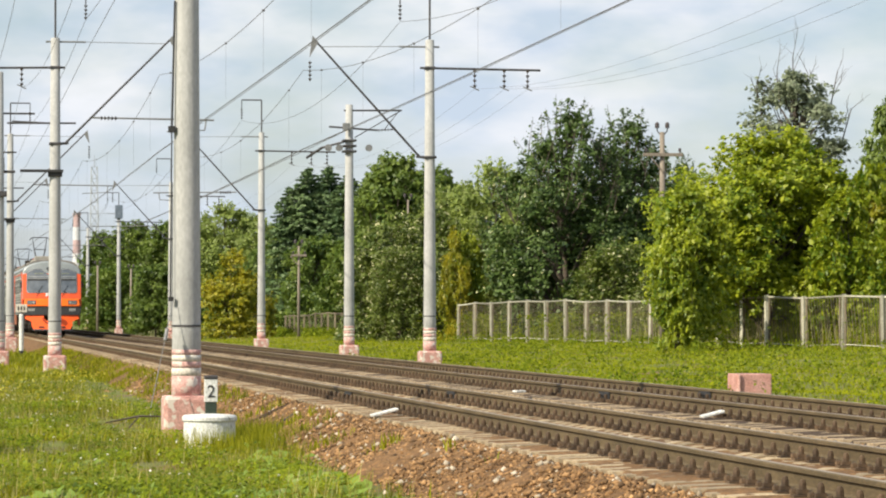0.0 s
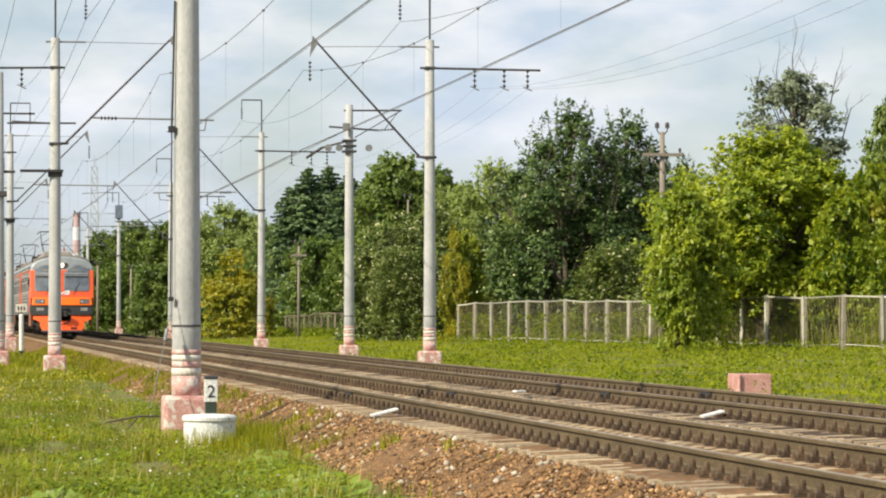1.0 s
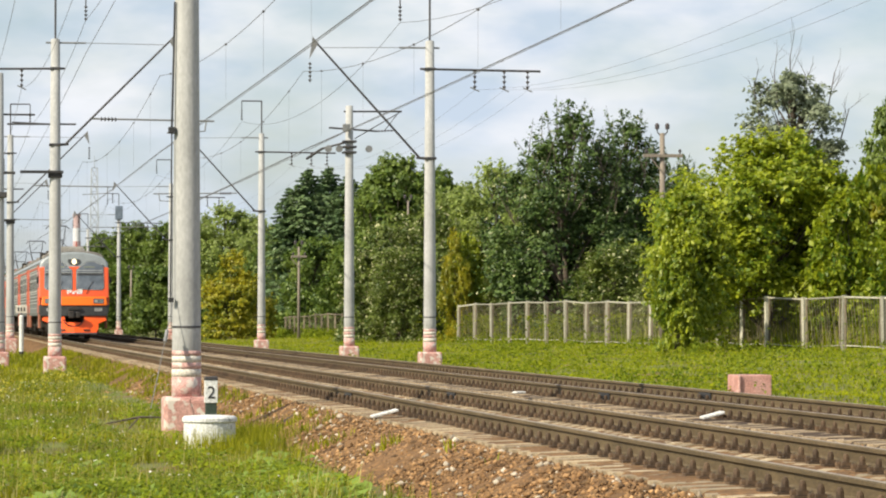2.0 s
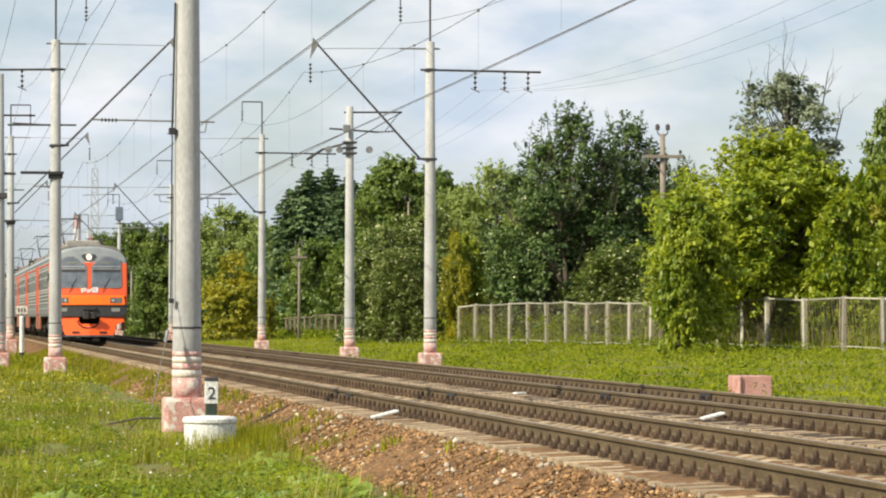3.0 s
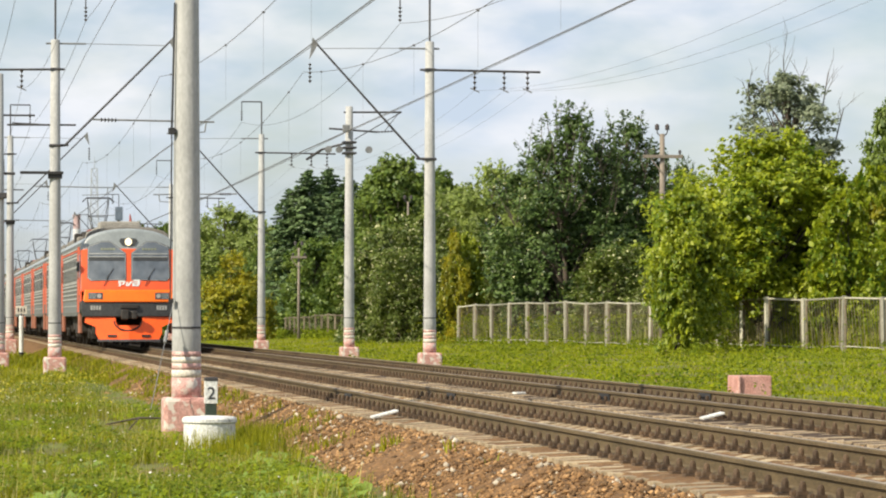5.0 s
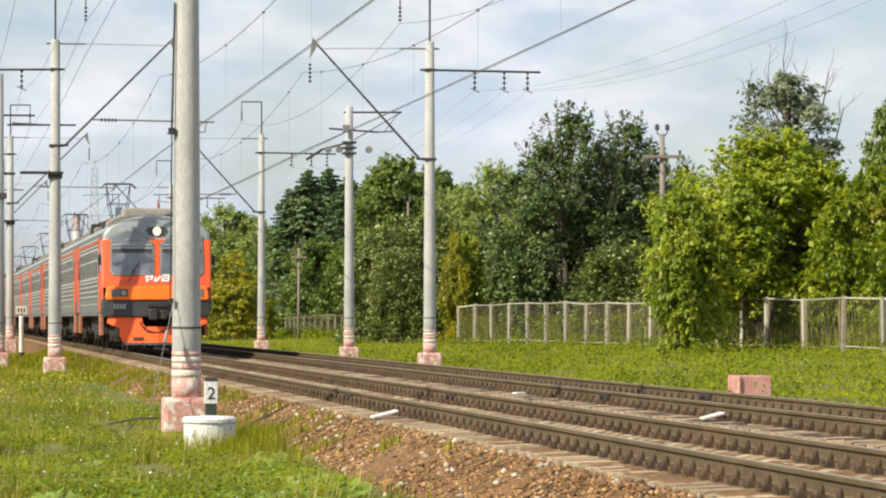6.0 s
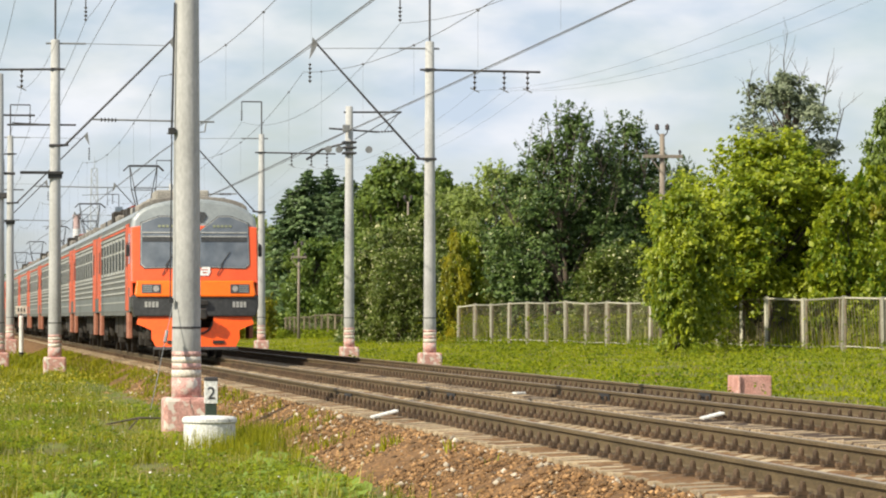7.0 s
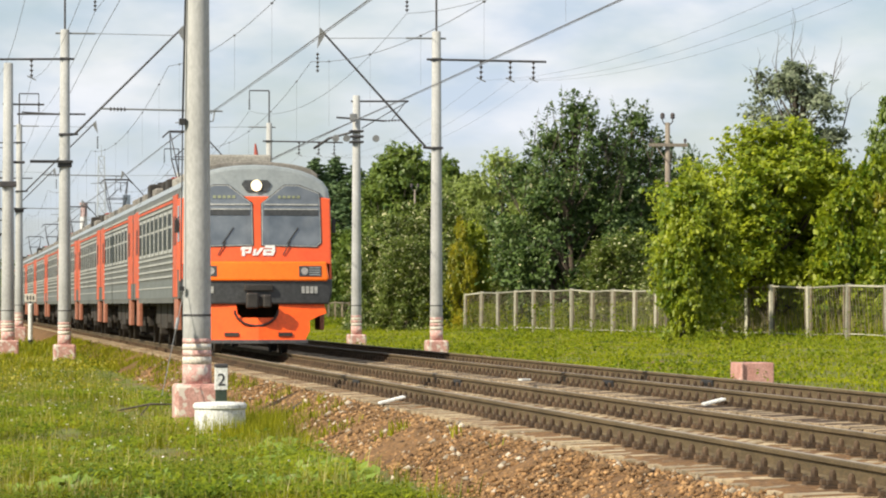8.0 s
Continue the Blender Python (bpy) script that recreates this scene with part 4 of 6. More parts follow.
    extrude([(-0.28, zl - 0.04), (-0.16, zl - 0.04), (-0.13, zl + 0.06), (-0.19, zl + 0.06), (-0.21, zl), (-0.28, zl)], "y", 0.046, 0.08, 0, mk)
    extrude([(-0.08, zl - 0.09), (0.0, zl - 0.09), (0.16, zl + 0.08), (0.07, zl + 0.08)], "y", 0.05, 0.08, 0, mk)
    extrude([(-0.12, zl - 0.09), (-0.06, zl - 0.09), (-0.02, zl + 0.05), (-0.08, zl + 0.05)], "y", 0.047, 0.08, 0, mk)
    extrude([(0.12, zl - 0.09), (0.36, zl - 0.09), (0.41, zl + 0.02), (0.34, zl + 0.02), (0.31, zl - 0.03), (0.14, zl - 0.03)], "y", 0.05, 0.08, 0, mk)
    extrude([(0.34, zl), (0.41, zl), (0.40, zl + 0.13), (0.18, zl + 0.13), (0.16, zl + 0.07), (0.34, zl + 0.07)], "y", 0.047, 0.08, 0, mk)
    extrude([(0.12, zl - 0.09), (0.19, zl - 0.09), (0.21, zl + 0.03), (0.14, zl + 0.03)], "y", 0.046, 0.08, 0, mk)
    extrude([(0.14, zl + 0.0), (0.34, zl + 0.0), (0.34, zl + 0.045), (0.15, zl + 0.045)], "y", 0.044, 0.08, 0, mk)
    part("operator_mark", mk, SIGNWHITE, c, "white angular operator mark")


def round_front(c):
    """Bows the front panels outwards and leans them back above the stripe; the plough runs to a blunt V."""
    names = ("brow", "mask", "windscreen", "screen_rail", "screen_blind", "stripe", "lower_band", "lamp", "grille", "headlamp", "operator_mark", "number_bar", "destination_bar", "wiper", "corner_panel", "plough")
    for o in c.children_recursive:
        if not o.name.startswith(names):
            continue
        v_shape = o.name.startswith("plough")
        bm = bmesh.new()
        bm.from_mesh(o.data)
        for k in range(-6, 7):
            bmesh.ops.bisect_plane(bm, geom=bm.verts[:] + bm.edges[:] + bm.faces[:], plane_co=(k * 0.27, 0, 0), plane_no=(1, 0, 0))
        bmesh.ops.bisect_plane(bm, geom=bm.verts[:] + bm.edges[:] + bm.faces[:], plane_co=(0, 0, 1.9), plane_no=(0, 0, 1))
        for v in bm.verts:
            if v.co.y > 0.95:
                continue
            x, z = v.co.x, v.co.z
            v.co.y += 0.14 * abs(x) - 0.05 - 0.28 * (1.02 - z) if v_shape else 0.055 * x * x + 0.2 * max(-0.4, z - 1.9) + 0.02
        bm.to_mesh(o.data)
        bm.free()


def settle(c):
    """Brings bodies to their height over the wheels."""
    for o in c.children_recursive:
        if not o.name.startswith(("wheelset", "bogie")):
            o.data.transform(Matrix.Translation((0, 0, 0.09)) @ Matrix.Diagonal((1, 1, 1.06, 1)))


def train():
    cars = []
    head = thing("head_car", pose(T1, 0, 0), "orange and grey electric multiple unit head car", "train car", "cars of the train")
    car_common(head, True, False)
    head_front(head)
    round_front(head)
    settle(head)
    cars.append(head)
    for k in range(1, 10):
        powered = k % 2 == 1
        c = thing("trailer_car", pose(T1, 0, 0), "grey electric train car with orange doors" + (" and raised pantograph" if powered else ""), "train car", "cars of the train")
        if k <= 2:
            car_common(c, False, powered)
            settle(c)
            cars.append(c)
        else:
            scene.collection.objects.unlink(c)
            bpy.data.objects.remove(c)
            src = cars[1 if powered else 2]
            cars.append(copy_thing(src, pose(T1, 0, 0)))
            for o in cars[-1].children:
                if o.name.startswith("wheelset"):
                    WHEELS.append(o)
    return cars


CARS = train()
FRONT_Y0, SPEED = 208.9, 16.18


def front_y(t):
    return FRONT_Y0 - SPEED * t


# ---- things beside the tracks ----
def picket_post():
    p = thing("picket_post", pose(4.14, 52.0, -0.50), "white picket post with dark cap and painted figure", "marker post")
    part("post", boxed(-0.085, 0.085, -0.06, 0.06, -0.5, 0.36, 0.01), mat("dark_green_paint", (0.03, 0.05, 0.035), (0.05, 0.075, 0.05), 5, 0.7), p)
    part("board", boxed(-0.095, 0.095, -0.075, 0.07, 0.34, 0.68, 0.008), WHITE, p, "white painted face")
    part("cap", boxed(-0.10, 0.10, -0.085, 0.08, 0.675, 0.735, 0.015), DARKSTEEL, p, "dark cap")
    cu = bpy.data.curves.new("figure", "FONT")
    cu.body, cu.size, cu.extrude, cu.align_x = "2", 0.26, 0.003, "CENTER"
    tmp = new("figure", cu)
    me = bpy.data.meshes.new_from_object(tmp.evaluated_get(bpy.context.evaluated_depsgraph_get()))
    bpy.data.objects.remove(tmp)
    me.materials.clear()
    me.materials.append(BLACK)
    f = part("figure", me, None, p, "black painted figure two")
    f.matrix_basis = pose(0, -0.079, 0.41, 90, 0, 0)


def cable_well():
    w = thing("cable_well", pose(3.93, 49.6, -0.68), "squat white-painted concrete cable well in tall grass", "cable well")
    part("body", lathe(bmesh.new(), [(0.36, -0.1), (0.37, 0.1), (0.365, 0.30)], 28), WHITE, w)
    part("lid", lathe(bmesh.new(), [(0.37, 0.30), (0.39, 0.32), (0.39, 0.365), (0.36, 0.395), (0.15, 0.41)], 28), WHITE, w, "white concrete lid")


def pink_block():
    b = thing("concrete_block", pose(15.55, 65.6, -0.55), "pink-painted concrete foundation block in the grass", "concrete block")
    part("block", boxed(-0.34, 0.34, -0.4, 0.4, -0.3, 0.56, 0.02), mat("dull_pink_paint", (0.46, 0.225, 0.185), (0.58, 0.33, 0.285), 3.0, 0.85, bump=0.004, fine=30, spots=((0.60, 0.50, 0.44), 5.0, 0.66)), b)
    part("pipe", rod(bmesh.new(), (-0.30, -0.43, -0.2), (-0.30, -0.43, 0.55), 0.03, None, 10), PINK, b)


def kilometre_post(x, y, z):
    p = thing("kilometre_post", pose(x, y, z), "slim white post with dark foot and small plate", "marker post")
    part("post", lathe(bmesh.new(), [(0.10, 0.35), (0.10, 1.92), (0.07, 1.97)], 14), WHITE, p)
    part("foot", lathe(bmesh.new(), [(0.103, -0.2), (0.103, 0.36)], 14), BLACK, p, "black foot")
    part("plate", boxed(-0.25, 0.25, -0.015, 0.015, 2.05, 2.40, 0.01), CREAM, p, "cream plate with dark bars")
    for k in (-0.13, 0, 0.13):
        part("bar", boxed(k - 0.03, k + 0.03, -0.024, -0.014, 2.14, 2.31), BLACK, p)
    part("plate_stem", boxed(-0.03, 0.03, -0.02, 0.02, 1.9, 2.08), DARKSTEEL, p)


def loose_things():
    pts = [(5.86, 53.2, -0.26), (5.62, 52.6, -0.27), (5.35, 52.0, -0.37), (5.05, 51.2, -0.48), (4.78, 50.4, -0.58), (4.55, 49.8, -0.66)]
    tagged(wire_curve("loose_cable", pts, 0.022, BLACK), "black cable lying across the ballast shoulder", "cable")
    bm = bmesh.new()
    rod(bm, (-0.55, 0, 0.10), (0.0, 0.1, 0.2), 0.014, 0.02, 5)
    rod(bm, (0.0, 0.1, 0.2), (0.42, 0.2, 0.19), 0.02, 0.014, 5)
    rod(bm, (0.0, 0.1, 0.2), (-0.35, -0.3, -0.15), 0.014, 0.008, 5)
    tagged(part("fallen_branch", bm, BARK), "dark dead branch lying in the grass", "branch").matrix_basis = pose(3.35, 56.5, -0.70)


loose_things()
picket_post()
cable_well()
pink_block()
kilometre_post(4.03, 156.0, -0.78)


def timber_pole(x, y, base, height, r, arm, label, span=0.85):
    p = thing("timber_pole", pose(x, y, base), label, "utility pole", "timber line poles")
    part("shaft", lathe(bmesh.new(), [(r, -0.3), (r * 0.9, height * 0.5), (r * 0.72, height)], 12), WOODPOLE, p).data.shade_smooth()
    if arm:
        z = height * arm
        bm = bmesh.new()
        box(bm, -span, span, -0.22, -0.10, z - 0.07, z + 0.07, 0, 0.01)
        rod(bm, (-0.55, -0.16, z - 0.05), (0, -0.14, z - 0.75), 0.03, None, 6)
        part("crossarm", bm, WOODPOLE, p, "weathered timber crossarm")
        for k in (-span + 0.12, span - 0.12):
            part("insulator", lathe(bmesh.new(), [(0.03, z + 0.05), (0.03, z + 0.14), (0.07, z + 0.15), (0.06, z + 0.25), (0.03, z + 0.28)], 10, 0, (k, -0.16)), BROWNCER, p)
    for k in (-0.22, 0.22):
        bm = bmesh.new()
        rod(bm, (0, 0, height - 0.2), (k, 0, height + 0.05), 0.025, None, 6)
        rod(bm, (k, 0, height + 0.05), (k, 0, height + 0.28), 0.025, None, 6)
        part("pin", bm, DARKSTEEL, p)
        part("insulator", lathe(bmesh.new(), [(0.05, height + 0.16), (0.10, height + 0.18), (0.09, height + 0.30), (0.11, height + 0.32), (0.05, height + 0.42)], 10, 0, (k, 0)), BROWNCER, p)
    return p


timber_pole(30.72, 145.5, -0.3, 9.2, 0.145, 0.895, "weathered timber utility pole with crossarm and insulators")
timber_pole(24.0, 229.0, -0.6, 6.3, 0.10, 0.9, "grey timber utility pole beside the fence", 0.5)
timber_pole(32.6, 239.0, -0.5, 9.6, 0.08, 0, "timber utility pole among the trees", 0.5)
timber_pole(18.7, 329.0, -0.8, 6.3, 0.12, 0, "distant timber utility pole")
timber_pole(15.2, 321.0, -0.9, 6.6, 0.12, 0, "distant timber utility pole")


def chimney():
    c = thing("chimney", pose(62.0, 1497.0, -6), "distant red and white banded industrial chimney", "chimney")
    # distance haze is mixed into both band colours
    red, pale = mat("haze_paled_red_band", (0.46, 0.33, 0.33), (0.52, 0.38, 0.38), 0.2, 0.9), mat("haze_paled_white_band", (0.58, 0.58, 0.60), (0.66, 0.66, 0.68), 0.2, 0.9)
    for k in range(9):
        z0, z1 = k * 5.6, (k + 1) * 5.6
        part("band", lathe(bmesh.new(), [(2.3 - 0.1 * k, z0), (2.2 - 0.1 * k, z1)], 20), red if k % 2 == 0 else pale, c)
    part("rim", lathe(bmesh.new(), [(1.7, 49.5), (1.75, 50.8)], 20), red, c)


def lattice_tower():
    t = thing("lattice_tower", pose(41.5, 895.0, -3), "distant grey lattice radio tower", "lattice tower")
    h = 42.0
    # steel grey lightened and blued to carry the haze of distance
    PALESTEEL = mat("haze_paled_tower_grey", (0.36, 0.39, 0.43), (0.44, 0.47, 0.50), 1.0, 0.7)
    wd = lambda z: 1.5 - 0.75 * z / h
    for sx in (-1, 1):
        for sy in (-1, 1):
            part("leg", rod(bmesh.new(), (sx * wd(0), sy * wd(0), 0), (sx * wd(h), sy * wd(h), h), 0.10, None, 6), PALESTEEL, t)
    bm = bmesh.new()
    for k in range(14):
        z0, z1 = k * 3.0, (k + 1) * 3.0
        a, b = wd(z0), wd(z1)
        for s in (-1, 1):
            rod(bm, (-a, s * a, z0), (b, s * b, z1), 0.055, None, 4)
            rod(bm, (a, s * a, z0), (-b, s * b, z1), 0.055, None, 4)
            rod(bm, (s * a, -a, z0), (s * b, b, z1), 0.055, None, 4)
            rod(bm, (-b, s * b, z1), (b, s * b, z1), 0.055, None, 4)
    part("bracing", bm, PALESTEEL, t)
    part("mast_top", rod(bmesh.new(), (0, 0, h), (0, 0, h + 3), 0.12, 0.05, 6), PALESTEEL, t)


chimney()
lattice_tower()


# ---- fence ----
# dull tan fence paint, darkened further for the shrubs' shade on the far stretch
FENCE_DARK = mat("weathered_shaded_fence_paint", (0.15, 0.125, 0.08), (0.27, 0.235, 0.16), 3.0, 0.9, per="object", fine=20, spots=((0.17, 0.12, 0.08), 5.0, 0.55))


def fence(points, height, label, n=14, lean=0.14, pitch=3.3):
    """Panels of slanting bars in rail frames between pale posts."""
    pts = [Vector((x, y, 0)) for x, y in points]
    f = thing("fence", pose(0, 0, 0), label, "fence", "fences beyond the tracks")
    paint = FENCE if n > 5 else FENCE_DARK
    pw = 0.08 if n > 5 else 0.045
    post = mesh_of(boxed(-pw, pw, -pw, pw, -0.4, height + 0.06, 0.015), paint)
    bar = mesh_of(rod(bmesh.new(), (0, 0, 0), (0, 0, 1), 0.010, None, 4), FENCE_DARK)
    spots = []
    for a, b in zip(pts, pts[1:]):
        spans = max(1, round((b - a).length / pitch))
        spots += [a + (b - a) * (i / spans) for i in range(spans)]
    spots.append(pts[-1])
    rnd = random.Random(5)
    for i, p in enumerate(spots):
        part("post", post, None, f).matrix_basis = pose(p.x, p.y, ground_z(p.x, p.y), rnd.uniform(-1.2, 1.2), rnd.uniform(-1.2, 1.2), rnd.uniform(0, 30))
    stile = mesh_of(boxed(-pw * 0.6, pw * 0.6, -0.03, 0.03, 0.1, height - 0.02, 0.008), FENCE_DARK)
    for a, b in zip(spots, spots[1:]):
        za, zb = ground_z(a.x, a.y), ground_z(b.x, b.y)
        d = b - a
        up = lambda p, z, h: (p.x, p.y, z + h)
        for h, r in ((height - 0.02, 0.038), (0.22, 0.022)):
            part("rail", rod(bmesh.new(), up(a, za, h), up(b, zb, h), r, None, 6), paint, f)
        for q in (0.085, 0.94):
            w = a + d * q
            part("stile", stile, None, f).matrix_basis = pose(w.x, w.y, za + (zb - za) * q, 0, 0, math.degrees(math.atan2(d.y, d.x)))
        bm = bmesh.new()
        near = a.y < 156
        for k in range(n):
            s = (k + 0.5) / n
            p = a + d * s
            q = a + d * max(0.0, s - rnd.uniform(0.55, 1.0) * lean)
            z = za + (zb - za) * s
            lo, hi = Vector((q.x, q.y, z + 0.2)), Vector((p.x, p.y, z + height - 0.04))
            if near:
                part("bar", bar, None, f).matrix_basis = Matrix.LocRotScale(lo, (hi - lo).to_track_quat("Z", "Y"), (1, 1, (hi - lo).length))
            else:
                rod(bm, lo, hi, 0.006, None, 4)
        if near:
            bm.free()
        else:
            part("bar_rest", bm, FENCE_DARK, f)["kind"] = "stuff"


fence([(36.4, 117.0), (34.0, 122.5), (32.0, 132.0), (31.4, 142.0), (30.6, 152.0), (27.2, 180.0)], 2.02, "pale rusting metal panel fence half grown over by weeds")
fence([(25.7, 219.0), (27.2, 252.0), (29.6, 300.0)], 1.62, "far stretch of pale panel fence following the line", 5, 0.14, 6.5)


# ---- trees ----
def leaf_cloud(rnd, centres, radii, per, size, flat=0.75, droop=0.0):
    """Small pointed leaves strewn through many round clumps."""
    count = np.clip(per * (radii / np.mean(radii)) ** 2.2, 5, per * 3).astype(int)
    n = int(count.sum())
    c = np.repeat(centres, count, 0)
    r = np.repeat(radii, count)
    d = rnd.normal(size=(n, 3))
    d /= np.linalg.norm(d, axis=1, keepdims=True)
    p = c + d * (r * np.abs(rnd.normal(0.62, 0.36, n)))[:, None] * np.array([1, 1, flat])
    return leaf_quads(rnd, p, d * 0.6 + np.array([0, 0, 0.45]), size, droop)


def leaf_quads(rnd, p, facing, size, droop=0.0, jitter=0.55):
    """One pointed, slightly folded leaf at each place p, turned roughly towards its facing."""
    n = len(p)
    nrm = facing + rnd.normal(size=(n, 3)) * jitter
    nrm /= np.linalg.norm(nrm, axis=1, keepdims=True)
    t = np.cross(nrm, rnd.normal(size=(n, 3)))
    t /= np.linalg.norm(t, axis=1, keepdims=True)
    t[:, 2] -= droop
    b = np.cross(nrm, t)
    s = size * rnd.uniform(0.6, 1.35, n)[:, None]
    v = np.stack([p - t * s * 0.5, p + b * s * 0.33 + nrm * s * 0.06, p + t * s * 0.6, p - b * s * 0.33 + nrm * s * 0.06], 1)
    return v.reshape(-1, 3), np.arange(n * 4).reshape(-1, 4)


def unit(a):
    return a / np.maximum(1e-6, np.linalg.norm(a, axis=1, keepdims=True))


def spray_leaves(rnd, base, way, length, per, size, spread=0.3, flat=0.6, droop=0.25):
    """Leaves along twigs that start at base and taper out along way."""
    k = np.repeat(np.arange(len(base)), per)
    n = len(k)
    u = rnd.random(n) ** 0.75
    off = rnd.normal(size=(n, 3)) * (length[k] * spread * (1.05 - 0.8 * u))[:, None] * np.array([1, 1, flat])
    p = base[k] + way[k] * (length[k] * u)[:, None] + off
    p[:, 2] -= 0.12 * length[k] * u * u
    return leaf_quads(rnd, p, way[k] * 0.35 + np.array([-0.1, -0.15, 0.75]), size, droop, 0.5)


def rods_mesh(a, b, r0, r1, seg=4):
    """Many tapered twigs in one go: arrays of ends and radii."""
    d = unit(b - a)
    side = unit(np.cross(d, np.array([0.31, 0.52, 0.79])))
    oth = np.cross(d, side)
    ring = lambda p, r: np.stack([p + r[:, None] * (math.cos(2 * math.pi * q / seg) * side + math.sin(2 * math.pi * q / seg) * oth) for q in range(seg)], 1)
    v = np.concatenate([ring(a, r0), ring(b, r1)], 1).reshape(-1, 3)
    f = np.array([(q, (q + 1) % seg, seg + (q + 1) % seg, seg + q) for q in range(seg)])
    return v, (f[None] + 2 * seg * np.arange(len(a))[:, None, None]).reshape(-1, 4)


def trunk_line(rnd, height, wobble):
    return np.array([(rnd.normal() * wobble * k, rnd.normal() * wobble * k, -0.4 + (height + 0.4) * k / 7) for k in range(8)])


def crown_lobes(rnd, n, height, width, low, shape, size):
    """The centres and radii of the boughs that make up a crown; shape gives the half width at a height from 0 to 1."""
    out, rad = [], []
    while len(out) < n:
        s = rnd.random() ** 0.9
        w = shape(s) * width / 2
        if rnd.random() > 0.25 + w / (width / 2):
            continue
        a = rnd.random() * 6.2832
        r = size * rnd.uniform(0.6, 1.4) * (0.55 + 0.45 * min(1.0, w / (width * 0.35)))
        q = max(0.0, w - r * 0.5) * math.sqrt(rnd.uniform(0.10, 1.0))
        out.append((q * math.cos(a), q * math.sin(a), low + (height - low) * s - r * 0.35))
        rad.append(r)
    return np.array(out), np.array(rad)


ROUND = lambda s: math.sin(math.pi * min(1, 0.12 + 0.86 * s)) ** 0.6
BROAD = lambda s: (0.62 + 0.38 * math.sin(math.pi * min(1.0, s * 1.1))) * (1 - max(0, s - 0.6) / 0.4 * 0.55)
TALL = lambda s: (0.45 + 0.55 * math.sin(math.pi * (0.15 + 0.8 * s)) ** 0.9) * (1 - 0.62 * max(0.0, s - 0.55) / 0.45)
BUSH = lambda s: math.sqrt(max(0.02, 1 - s * s * 0.92))

L_BRIGHT = leaf_mat("yellow_green_maple_leaves", (0.09, 0.175, 0.010), (0.43, 0.475, 0.022), 0.45)
L_DARK = leaf_mat("grey_green_apple_leaves", (0.022, 0.052, 0.012), (0.115, 0.18, 0.038), 0.26)
L_HEDGE = leaf_mat("hawthorn_leaves", (0.05, 0.092, 0.015), (0.2, 0.25, 0.042), 0.38)
# pale colour for a small random share of leaves
L_PALE = leaf_mat("pale_leaf_flecks", (0.4, 0.41, 0.17), (0.62, 0.6, 0.34), 0.3)
L_MID = leaf_mat("mid_green_leaves", (0.065, 0.125, 0.02), (0.21, 0.28, 0.045), 0.38)
# spruce green lightened, with distance haze put into the colour
L_DEEP = leaf_mat("hazed_green_needles", (0.075, 0.135, 0.055), (0.18, 0.26, 0.1), 0.25)
L_YELLOW = leaf_mat("yellowing_leaves", (0.13, 0.2, 0.016), (0.56, 0.48, 0.028), 0.48)
# willow and pine colours are also paled for the haze of distance
L_WILLOW = leaf_mat("haze_paled_willow_leaves", (0.17, 0.235, 0.05), (0.34, 0.41, 0.095), 0.42)
L_PINE = leaf_mat("hazed_pine_needles", (0.14, 0.175, 0.105), (0.27, 0.31, 0.19), 0.3)


